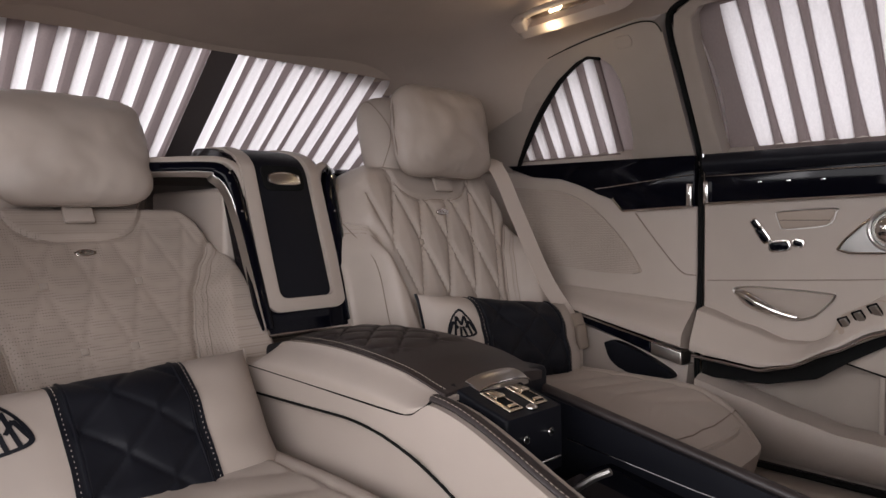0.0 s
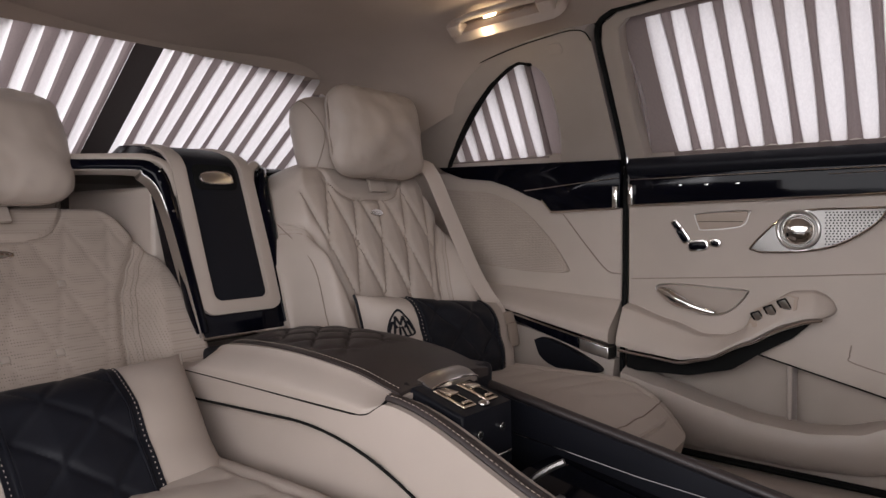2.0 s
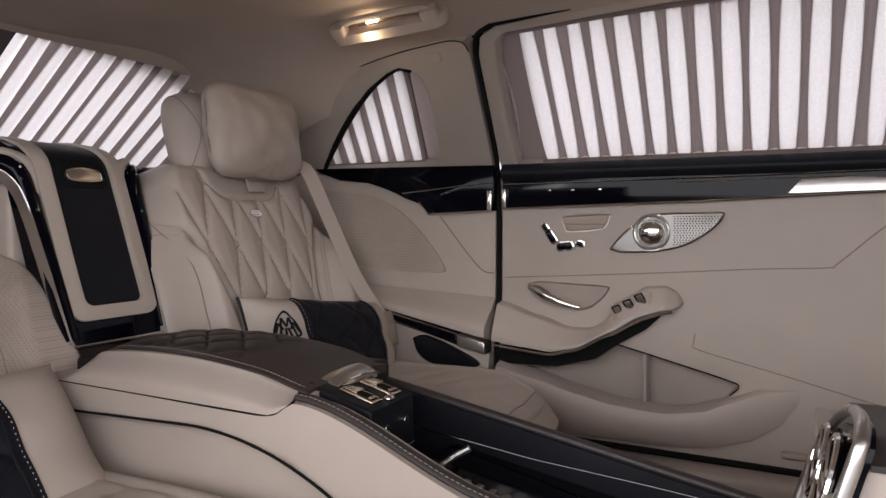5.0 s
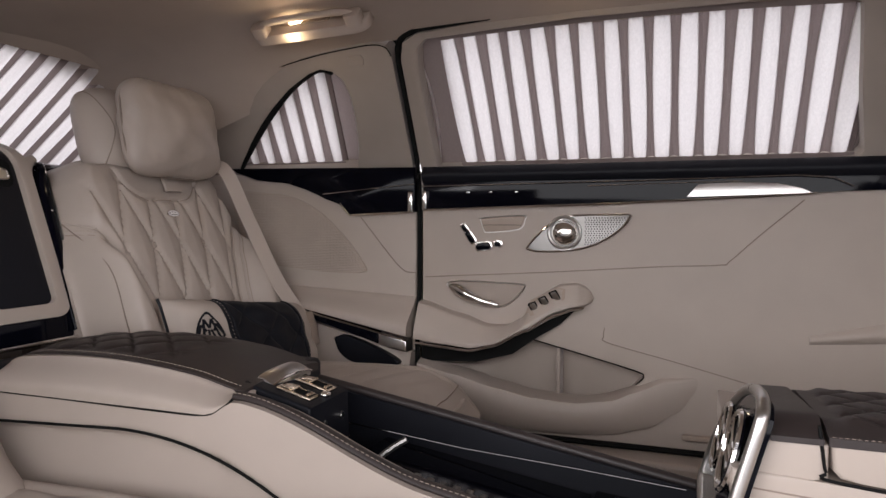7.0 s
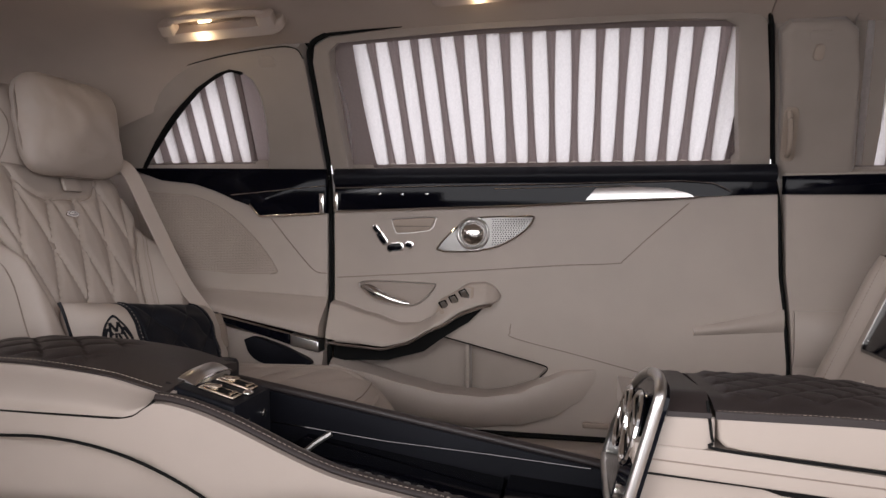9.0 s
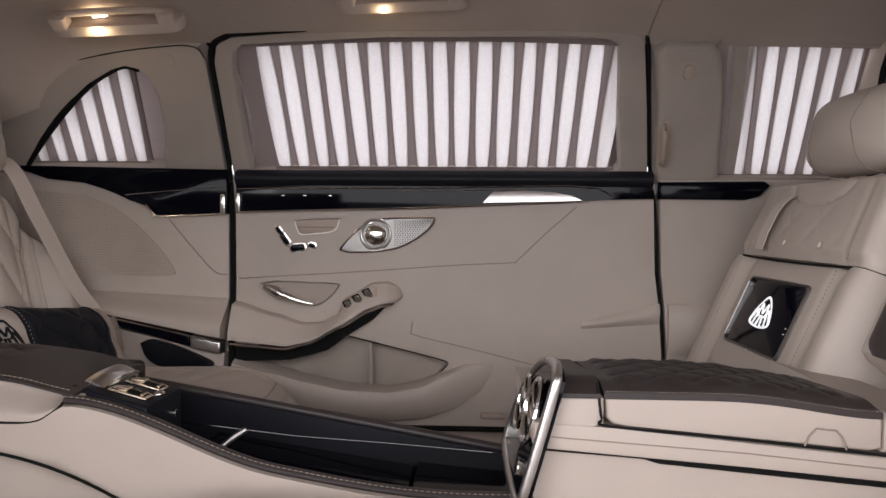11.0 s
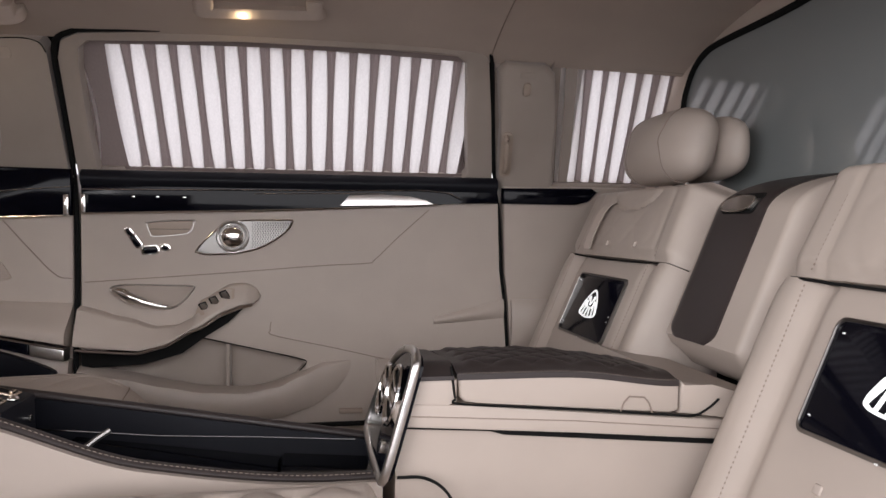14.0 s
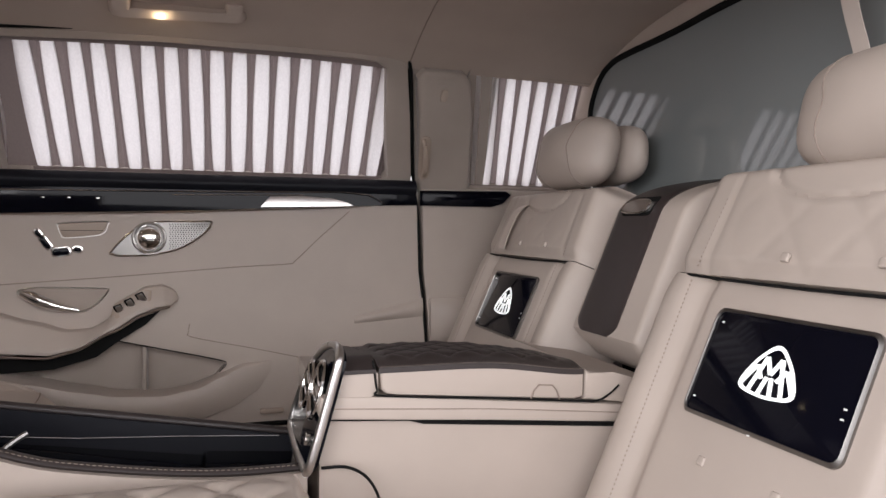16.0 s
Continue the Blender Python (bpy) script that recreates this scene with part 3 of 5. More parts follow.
part("chrome_end", box(-0.697, -0.686, 1.398, 1.412, 0.744, 0.79, 0.002), CHROME, door)
for x in (-0.585, -0.53, -0.468):
    part("marker", box(x, x + 0.008, 1.4045, 1.407, 0.783, 0.786, 0.0005), CHROME, door)
part("seam", tube(smooth_line([(-0.695, 1.4195, 0.578), (-0.40, 1.4195, 0.597), (-0.15, 1.4195, 0.616), (-0.02, 1.4195, 0.623), (0.0, 1.4195, 0.632), (0.06, 1.4195, 0.69), (0.14, 1.4195, 0.762)], 8), 0.0013, 6), THREAD_DK, door)
part("seam", tube(smooth_line([(-0.26, 1.4195, 0.475), (-0.262, 1.4195, 0.455), (-0.25, 1.4195, 0.440), (-0.10, 1.4195, 0.405), (0.06, 1.4195, 0.366), (0.10, 1.4195, 0.36)], 8), 0.0012, 6), THREAD_DK, door)
part("dent", slab(lambda u, v: (0.155 + 0.19 * u, 1.419 - 0.012 * math.sin(math.pi * v) * math.sin(math.pi * (0.12 + 0.7 * u)), 0.462 + 0.014 * u + (0.018 + 0.032 * u) * v), lambda u, v: (0.155 + 0.19 * u, 1.43, 0.462 + 0.014 * u + (0.018 + 0.032 * u) * v), 16, 10), CREAM, door)
# armrest with its chrome edge
def along(x, table):
    """A value along the door, smoothly between the table's (x, value) pairs."""
    for (xa, va), (xb, vb) in zip(table, table[1:]):
        if x <= xb:
            t = min(max((x - xa) / (xb - xa), 0), 1)
            return va + (vb - va) * (t * t * (3 - 2 * t) * 0.5 + t * 0.5)
    return table[-1][1]


ARM_TOP = [(-0.703, 0.522), (-0.60, 0.492), (-0.53, 0.470), (-0.485, 0.472), (-0.45, 0.488), (-0.425, 0.520), (-0.40, 0.549), (-0.36, 0.572), (-0.322, 0.575), (-0.302, 0.567), (-0.290, 0.555), (-0.285, 0.542)]
ARM_LOW = [(-0.703, 0.424), (-0.664, 0.420), (-0.564, 0.413), (-0.51, 0.427), (-0.43, 0.468), (-0.362, 0.506), (-0.328, 0.518), (-0.304, 0.522), (-0.291, 0.530), (-0.285, 0.540)]
ARM_OUT = [(-0.703, 0.066), (-0.45, 0.066), (-0.37, 0.056), (-0.32, 0.042), (-0.298, 0.026), (-0.285, 0.006)]


def arm_face(x, v):
    """The armrest's rounded face, v from its lower to its upper edge."""
    lo, hi = along(x, ARM_LOW), along(x, ARM_TOP)
    lean = 1 - 0.75 * max(v - 0.22, 0) ** 1.15
    return (x, 1.421 - along(x, ARM_OUT) * min(v / 0.10, 1) ** 0.5 * lean * min((1 - v) / 0.06, 1) ** 0.5, lo + (hi - lo) * v)


part("armrest", slab(lambda u, v: arm_face(-0.703 + 0.418 * u, v), lambda u, v: (-0.703 + 0.418 * u, 1.432, arm_face(-0.703 + 0.418 * u, v)[2]), 72, 30), CREAM, door, "cream leather armrest")
part("armrest_trim", tube([(x, 1.421 - along(x, ARM_OUT) * 0.9, along(x, ARM_LOW) - 0.001) for x in [-0.70 + 0.395 * k / 30 for k in range(31)]], 0.0032, 8), CHROME, door)
# Black plate paints the shade under the armrest and over the pocket's corner.
part("underarm_shade_plate", prism([(-0.700, 0.414), (-0.60, 0.408), (-0.53, 0.414), (-0.45, 0.452), (-0.38, 0.490), (-0.322, 0.516), (-0.36, 0.478), (-0.42, 0.440), (-0.47, 0.403), (-0.56, 0.378), (-0.700, 0.372)], lambda a, b, d: (a, 1.404 + d, b), 0.03, 0.002), RUBBER, door)
# map pocket
part("pocket_back", box(-0.70, -0.15, 1.468, 1.480, 0.28, 0.46, 0.0), SUEDE, door)
part("pocket_divider", box(-0.370, -0.361, 1.424, 1.468, 0.30, 0.425, 0.002), SUEDE, door)
part("pocket_seam", tube(smooth_line([(-0.44, 1.4185, 0.442), (-0.33, 1.4185, 0.4155), (-0.195, 1.4185, 0.382), (-0.173, 1.4185, 0.370), (-0.19, 1.4185, 0.350)], 6), 0.0016, 6), RUBBER, door)
LIP_TOP = [(-0.702, 0.382), (-0.61, 0.360), (-0.50, 0.333), (-0.42, 0.317), (-0.32, 0.312), (-0.24, 0.323), (-0.19, 0.346), (-0.13, 0.370), (-0.06, 0.375)]
LIP_LOW = [(-0.702, 0.232), (-0.36, 0.228), (-0.24, 0.236), (-0.16, 0.258), (-0.10, 0.295), (-0.06, 0.345)]
LIP_OUT = [(-0.702, 0.05), (-0.32, 0.05), (-0.20, 0.034), (-0.12, 0.016), (-0.06, 0.001)]


def lip_face(x, v):
    lo, hi = along(x, LIP_LOW), along(x, LIP_TOP)
    return (x, 1.421 - along(x, LIP_OUT) * math.sin(math.pi * min(0.12 + v * 0.62, 1)) ** 0.8 * min((1 - v) / 0.08, 1) ** 0.5, lo + (hi - lo) * v)


part("pocket_lip", slab(lambda u, v: lip_face(-0.702 + 0.642 * u, v), lambda u, v: (-0.702 + 0.642 * u, 1.432, lip_face(-0.702 + 0.642 * u, v)[2]), 64, 24), CREAM, door)
part("reflector", box(-0.09, -0.03, 1.405, 1.419, 0.238, 0.250, 0.003), PLASTIC, door)
part("seam", tube([(0.02, 1.4195, 0.222), (0.075, 1.4195, 0.285), (0.12, 1.4195, 0.315)], 0.0014, 6), THREAD_DK, door)
# door pull
part("pull_recess", prism([(p.x, p.y) for p in smooth_line([Vector((a, b, 0)) for a, b in [(-0.636, 0.566), (-0.60, 0.571), (-0.52, 0.568), (-0.452, 0.566), (-0.446, 0.560), (-0.47, 0.532), (-0.50, 0.515), (-0.545, 0.516), (-0.60, 0.535), (-0.632, 0.556)]], 3)], lambda a, b, d: (a, 1.4165 + d, b), 0.006, 0.0015), SUEDE, door)
part("pull_rim", tube(smooth_line([(a, 1.4155, b) for a, b in [(-0.60, 0.572), (-0.52, 0.570), (-0.452, 0.567), (-0.446, 0.560), (-0.47, 0.530), (-0.50, 0.513), (-0.545, 0.514), (-0.60, 0.533), (-0.634, 0.557), (-0.632, 0.567), (-0.60, 0.572)]], 5), 0.0018, 6), SATIN, door)
part("pull_handle", loft([[(x + 0.004 * math.cos(g), y + 0.006 * math.sin(g), z + w * math.cos(g)) for g in [2 * math.pi * k / 10 for k in range(10)]] for x, y, z, w in ((-0.628, 1.408, 0.560, 0.006), (-0.605, 1.398, 0.551, 0.014), (-0.585, 1.392, 0.541, 0.013), (-0.56, 1.390, 0.532, 0.010), (-0.53, 1.392, 0.523, 0.007), (-0.505, 1.400, 0.518, 0.004))]), CHROME, door, "chrome door pull")
# switches in the armrest
def arm_y(x, z):
    lo, hi = along(x, ARM_LOW), along(x, ARM_TOP)
    return arm_face(x, min(max((z - lo) / (hi - lo), 0.02), 0.98))[1]


part("switch_bezel", prism([(-0.437, 0.500), (-0.428, 0.532), (-0.365, 0.566), (-0.345, 0.562), (-0.345, 0.540), (-0.418, 0.500)], lambda a, b, d: (a, arm_y(a, b) - 0.0022 + d, b), 0.01, 0.0015), PLASTIC, door)
for k in range(3):
    x, z = -0.415 + 0.024 * k, 0.518 + 0.0140 * k
    part("switch_well", move(box(-0.0095, 0.0095, -0.001, 0.004, -0.0135, 0.0135, 0.001), pose(x, arm_y(x, z) - 0.003, z, 24, -22, -14)), RUBBER, door)
    part("switch", move(box(-0.0065, 0.0065, -0.003, 0.003, -0.0120, 0.0120, 0.0015), pose(x + 0.002, arm_y(x, z) - 0.004, z, 24, -22, -14)), SATIN, door)
# seat adjuster
part("memory_plate", prism([(-0.553, 0.716), (-0.545, 0.723), (-0.45, 0.728), (-0.446, 0.720), (-0.46, 0.698), (-0.535, 0.690), (-0.545, 0.697)], lambda a, b, d: (a, 1.4165 + d, b), 0.006, 0.0015), PLASTIC, door)
part("memory_split", box(-0.545, -0.455, 1.4145, 1.4168, 0.7065, 0.7075, 0.0), RUBBER, door)
part("memory_rim", tube(smooth_line([(a, 1.4165, b) for a, b in [(-0.553, 0.716), (-0.545, 0.724), (-0.45, 0.729), (-0.445, 0.720), (-0.46, 0.697), (-0.535, 0.689), (-0.546, 0.697), (-0.553, 0.716)]], 4), 0.001, 5), SATIN, door)
for a, b, w, h, r in ((-0.593, 0.700, 0.016, 0.009, 50), (-0.578, 0.678, 0.032, 0.012, 55), (-0.545, 0.656, 0.036, 0.016, -6), (-0.510, 0.662, 0.016, 0.010, 10)):
    part("adjuster", prism([(p, q) for p, q in rounded(-w / 2, w / 2, -h / 2, h / 2, h * 0.45)], lambda p, q, d, a=a, b=b, r=r: (a + p * math.cos(radians(r)) + q * math.sin(radians(r)), 1.409 + d, b - p * math.sin(radians(r)) + q * math.cos(radians(r))), 0.011, 0.002), PIANO, door)
    part("adjuster_rim", prism([(p, q) for p, q in rounded(-w / 2 - 0.003, w / 2 + 0.003, -h / 2 - 0.003, h / 2 + 0.003, h * 0.45)], lambda p, q, d, a=a, b=b, r=r: (a + p * math.cos(radians(r)) + q * math.sin(radians(r)), 1.413 + d, b - p * math.sin(radians(r)) + q * math.cos(radians(r))), 0.007, 0.001), CHROME, door)
# eye-shaped bezel with its release lens and speaker grille
eye = [(-0.440, 0.652), (-0.425, 0.672), (-0.39, 0.706), (-0.355, 0.724), (-0.32, 0.730), (-0.25, 0.731), (-0.212, 0.732), (-0.208, 0.726), (-0.225, 0.702), (-0.26, 0.676), (-0.30, 0.658), (-0.36, 0.648), (-0.42, 0.646)]
eye_s = [(p.x, p.y) for p in smooth_line([Vector((a, b, 0)) for a, b in eye], 4)]
part("bezel", prism(eye_s, lambda a, b, d: (a, 1.4125 + d, b), 0.009, 0.003), GUNMETAL, door, "satin metal eye-shaped bezel")
part("bezel_rim", tube([(a, 1.411, b) for a, b in eye_s] + [(eye_s[0][0], 1.411, eye_s[0][1])], 0.0022, 6), CHROME, door)
gr = bmesh.new()
for i in range(16):
    for j in range(13):
        a, b = -0.305 + 0.0062 * i + 0.002 * (j % 2), 0.664 + 0.0050 * j
        if b > 0.660 + max(a + 0.29, 0) * 0.62 and b < 0.728:
            bmesh.ops.create_cone(gr, cap_ends=True, segments=6, radius1=0.0016, radius2=0.0016, depth=0.001, matrix=Matrix.Translation((a, 1.4122, b)) @ Matrix.Rotation(radians(90), 4, "X"))
tagged(part("grille_holes", gr, RUBBER, door, smooth=False), kind="stuff")
part("release_cup", move(torus(0.036, 0.004), pose(-0.352, 1.410, 0.690, 0, 0, 90)), SATIN, door)
lens = bmesh.new()
bmesh.ops.create_uvsphere(lens, u_segments=28, v_segments=16, radius=0.030, matrix=Matrix.Translation((-0.352, 1.413, 0.690)) @ Matrix.Diagonal((1, 0.6, 1, 1)))
part("release_lens", lens, CHROME, door, "polished round release lens")

# Added black backing; keeps the bright surround from leaking through the door gaps.
backing = thing("door_gap_light_stop", "added black liner that stops light leaking through the door gaps", "trim", kind="structure")
part("liner", prism([(-0.745, 0.84), (-0.685, 0.84), (-0.685, 1.15), (-0.745, 1.15)], lambda a, b, d: on_side(a, b, 0.045 + d), 0.02, 0.0), RUBBER, backing)
part("liner", prism([(0.25, 0.84), (0.38, 0.84), (0.36, 1.16), (0.215, 1.16)], lambda a, b, d: on_side(a, b, 0.045 + d), 0.02, 0.0), RUBBER, backing)
part("liner", prism([(-0.70, 1.125), (0.30, 1.145), (0.30, 1.19), (-0.70, 1.17)], lambda a, b, d: on_side(a, b, 0.045 + d), 0.02, 0.0), RUBBER, backing)

# lower sill beside the seat
sill = thing("door_sill", "cream carpeted sill along the closed door", "sill", kind="structure")
part("sill_top", box(-0.95, 0.6, 1.34, 1.45, 0.05, 0.205, 0.012), CREAM, sill)
part("sill_seal", tube([(-0.70, 1.385, 0.218), (0.36, 1.385, 0.218)], 0.006, 6), RUBBER, sill)

# ---- pillar and front side trim ----
pillar = thing("pillar_trim", "beige suede pillar with a grab handle", "trim", kind="structure")
part("pad", prism([(0.283, 1.10), (0.30, 1.118), (0.40, 1.118), (0.425, 1.10), (0.44, 1.03), (0.482, 0.845), (0.47, 0.825), (0.335, 0.822), (0.328, 0.84), (0.31, 0.98)], lambda a, b, d: on_side(a, b, -0.022 + d), 0.06, 0.016, 5), SUEDE, pillar)
part("base_panel", prism([(0.27, 1.14), (0.50, 1.14), (0.53, 0.83), (0.33, 0.83)], lambda a, b, d: on_side(a, b, 0.012 + d), 0.03, 0.0), SUEDE, pillar)
part("hook", prism(rounded(0.348, 0.366, 1.055, 1.082, 0.007), lambda a, b, d: on_side(a, b, -0.028 + d), 0.008, 0.002), PLASTIC, pillar)
part("hook_cover", prism(rounded(0.335, 0.375, 1.09, 1.105, 0.005), lambda a, b, d: on_side(a, b, -0.0235 + d), 0.004, 0.001), SUEDE, pillar)
part("grip_recess", prism(rounded(0.318, 0.348, 0.865, 0.972, 0.012), lambda a, b, d: on_side(a - 0.1 * (b - 0.92), b, -0.0245 + d), 0.005, 0.0015), PLASTIC, pillar)
part("grip", tube(smooth_line([on_side(0.323, 0.965, -0.026), on_side(0.325, 0.95, -0.045), on_side(0.332, 0.90, -0.045), on_side(0.336, 0.878, -0.026)], 6), 0.006, 8), PLASTIC, pillar, "beige grab handle")
side_f = thing("front_side_trim", "cream leather side panel beside the rearward facing seat", "trim", kind="structure")
part("panel", prism([(0.338, 0.83), (0.98, 0.83), (0.98, 0.12), (0.372, 0.12), (0.366, 0.40), (0.356, 0.53), (0.348, 0.60)], on_door, 0.06, 0.006), CREAM, side_f)
part("belt_strip", prism([(0.336, 0.822), (0.585, 0.826), (0.60, 0.815), (0.575, 0.79), (0.54, 0.780), (0.336, 0.781)], lambda a, b, d: (a, 1.404 + d, b), 0.02, 0.005), PIANO, side_f, "glossy black lacquer strip")
part("upper_frame", frame_ring([(0.42, 0.815), (0.42, 1.155), (0.99, 1.15), (0.99, 0.815)], [(0.44, 0.838), (0.422, 1.122), (0.80, 1.106), (0.80, 0.838)], on_side, 0.05, n=60), SUEDE, side_f)
part("bolster", slab(lambda u, v: (0.365 + 0.13 * u, 1.415 - 0.03 * math.sin(math.pi * v) ** 0.6 * (0.3 + 0.7 * u), 0.40 + 0.125 * v), lambda u, v: (0.365 + 0.13 * u, 1.43, 0.40 + 0.125 * v), 8, 10), CREAM, side_f)


# ---- seats ----
def tilt(pivot, recline):
    return Matrix.Translation(pivot) @ Matrix.Rotation(radians(-recline), 4, "Y")


def mark(parent, lift, size, mat, name="badge", depth=0.001):
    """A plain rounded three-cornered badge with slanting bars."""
    pts = []
    for k in range(3):
        g = radians(90 + 120 * k)
        g2 = radians(90 + 120 * (k + 1))
        a, b = Vector((math.cos(g), math.sin(g) * 1.05)), Vector((math.cos(g2), math.sin(g2) * 1.05))
        for t in (0.08, 0.25, 0.5, 0.75, 0.92):
            p = a.lerp(b, t)
            pts.append(p * (1 + 0.42 * math.sin(math.pi * t)) * size * 0.5 * 0.86)
    loop = [(p.x, p.y) for p in pts]
    ring = smooth_line([Vector((a, b, 0)) for a, b in loop + loop[:1]], 4)
    c = [(p.x, p.y) for p in ring[:-1]]
    rings = [[lift(a * f, b * f, d) for a, b in c] for f, d in ((1.0, 0), (1.0, depth), (0.86, depth), (0.86, 0))]
    part(name, loft(rings + rings[:1], caps=False), mat, parent)
    for a0, b0, a1, b1 in ((-0.36, -0.21, -0.20, 0.12), (-0.20, 0.12, -0.10, -0.06), (-0.22, -0.25, -0.10, 0.26), (-0.10, 0.26, 0.0, 0.02), (0.0, 0.02, 0.10, 0.26), (0.10, 0.26, 0.22, -0.25), (0.20, 0.12, 0.36, -0.21), (0.20, 0.12, 0.10, -0.06), (-0.08, -0.28, -0.03, -0.02), (0.08, -0.28, 0.03, -0.02)):
        p, q = Vector((a0, b0)) * size, Vector((a1, b1)) * size
        n = Vector((-(q - p).y, (q - p).x)).normalized() * size * 0.028
        part("bar", prism([tuple(p + n), tuple(q + n), tuple(q - n), tuple(p - n)], lambda a, b, d: lift(a, b, depth - d), depth, 0.0), mat, parent, smooth=False)


SEAT_HALF = [(-0.06, 0.262), (0.10, 0.268), (0.25, 0.262), (0.33, 0.254), (0.41, 0.238), (0.455, 0.215), (0.48, 0.185), (0.49, 0.160)]
SEAT_SEAM = [(-0.06, 0.134), (0.06, 0.138), (0.13, 0.147), (0.22, 0.168), (0.28, 0.196), (0.33, 0.226), (0.40, 0.262), (0.50, 0.30)]


def lounge_seat(label, yc, recline, pivot, cushion, legrest=False, perforated=False, half_w=0.262, dy=0.0, wide=1.0, rise=0.0):
    """pivot: foot of the backrest (x, z); cushion: its rear end, front end and height."""
    seat = thing("lounge_seat", label, "seat", "reclining rear seats")
    m = tilt((pivot[0], yc, pivot[1]), recline)
    hide = CREAM_PERF if perforated else CREAM
    puff = 0.0016 if perforated else 0.0085

    def half(z):
        return along(z, SEAT_HALF) * (1 + (wide - 1) * (1 - 0.5 * step(0.36, 0.48, z)))

    def collar(y):
        """Height of the yoke seam under the head restraint."""
        return 0.368 + 0.075 * (abs(y) / 0.125) ** 5

    def face(y, z):
        """How far the backrest's front stands out at (y, z)."""
        r, edge, seam = abs(y), half(z), along(z, SEAT_SEAM)
        wing = 1 - step(0.20, 0.38, z)
        x = 0.046 + 0.010 * math.sin(math.pi * min(max(z + 0.06, 0) / 0.45, 1))
        x += (0.012 + 0.040 * wing) * step(seam, seam + 0.060, r)
        x -= 0.007 * math.exp(-((r - seam) / 0.007) ** 2) + 0.003 * math.exp(-((r - seam - 0.022) / 0.005) ** 2)
        x -= 0.115 * step(edge - 0.055, edge, r) ** 1.7 + 0.085 * step(0.425, 0.49, z) ** 1.7
        over = z - collar(y)
        inside = 1 - step(-0.002, 0.004, over)
        x += 0.004 * (1 - inside) * (1 - step(0.118, 0.135, r)) - 0.006 * math.exp(-(over / 0.006) ** 2) * (1 - step(0.125, 0.14, r))
        field = inside * (1 - step(seam - 0.022, seam - 0.008, r)) * step(-0.02, 0.03, z) * (1 - step(0.40, 0.44, z))
        x += quilt(y, z + 0.005, 0.080, 0.270, puff, 0.075) * field
        for a, b in ((-0.078, 0.265), (0.078, 0.265), (-0.04, 0.13), (0.04, 0.13)):
            x -= puff * 0.55 * math.exp(-((y - a) ** 2 + (z - b) ** 2) / 0.00022)
        return x

    def front(u, v):
        z = -0.06 + 0.55 * v
        w = 2 * u - 1
        y = w * half(z)
        return m @ Vector((face(y, z), y, z))

    def rear(u, v):
        z = -0.06 + 0.55 * v
        return m @ Vector((-0.125, (2 * u - 1) * (half(z) - 0.006), z))

    def on_face(y, z, lift=0.0):
        return m @ Vector((face(y, z) + lift, y, z))
    part("backrest", slab(front, rear, 130, 110), hide, seat)
    for sgn in (-1, 1):
        zs = [-0.02 + 0.36 * k / 30 for k in range(31)]
        part("piping", tube([on_face(sgn * (along(z, SEAT_SEAM) + 0.003), z, 0.001) for z in zs], 0.0021, 6), CREAM, seat)
        part("stitching", stitches([on_face(sgn * (along(z, SEAT_SEAM) + 0.014), z, 0.0006) for z in zs], 0.0007), THREAD, seat)
        part("bolster_seam", tube([on_face(sgn * (along(z, SEAT_SEAM) + 0.022), z, 0.0) for z in zs], 0.0010, 5), THREAD_DK, seat)
        part("side_seam", tube(smooth_line([m @ Vector((x, sgn * (half(z) - 0.004), z)) for x, z in ((-0.075, 0.0), (-0.055, 0.12), (-0.040, 0.24), (-0.050, 0.33), (-0.085, 0.385))], 6), 0.0024, 6), THREAD_DK, seat)
        part("side_seam", tube(smooth_line([on_face(sgn * (half(z) - d), z, 0.0006) for z, d in ((-0.02, 0.028), (0.10, 0.028), (0.22, 0.027), (0.32, 0.022), (0.37, 0.012))], 6), 0.0012, 6), THREAD_DK, seat)
    part("yoke_seam", tube([on_face(y, min(collar(y), 0.455), 0.0004) for y in [-0.127 + 0.254 * k / 40 for k in range(41)]], 0.0011, 5), THREAD_DK, seat)
    for a, b in ((-0.078, 0.265), (0.078, 0.265), (-0.04, 0.13), (0.04, 0.13)):
        part("tuft_button", move(box(-0.003, 0.003, -0.0065, 0.0065, -0.0065, 0.0065, 0.002), Matrix.Translation(on_face(a, b, 0.0015)) @ m.to_3x3().to_4x4()), CREAM, seat)
    badge_at = Matrix.Translation(on_face(0, 0.333, 0.001)) @ m.to_3x3().to_4x4()
    part("badge", move(disc(0.0185, 0.004), badge_at @ Matrix.Diagonal((1, 1, 0.42, 1))), CHROME, seat, "oval chrome badge")
    part("badge_face", move(disc(0.0155, 0.005), badge_at @ Matrix.Diagonal((1, 1, 0.34, 1))), SATIN, seat)
    for k in range(3):
        part("badge_bar", move(box(-0.0005, 0.0005, -0.0026, 0.0026, -0.0022, 0.0022, 0.0), badge_at @ pose(0.0028, -0.008 + 0.008 * k, 0)), CHROME, seat)
    # head restraint, its pillow and the strap that holds it
    hb = m @ pose(0.010, dy * 0.5, 0.532 + rise, 0, 6, 0)
    hr = part("head_restraint", move(pillow(0.300, 0.215, 0.150, n=32, p=4.4), hb), CREAM, seat)
    for y0 in (-0.72, 0.72):
        part("seam", tube([hb @ p for p in pillow_seam(0.300, 0.215, 0.150, 4.4, y0, -80, 260, 48, 1.003)], 0.0012, 5), THREAD_DK, hr)
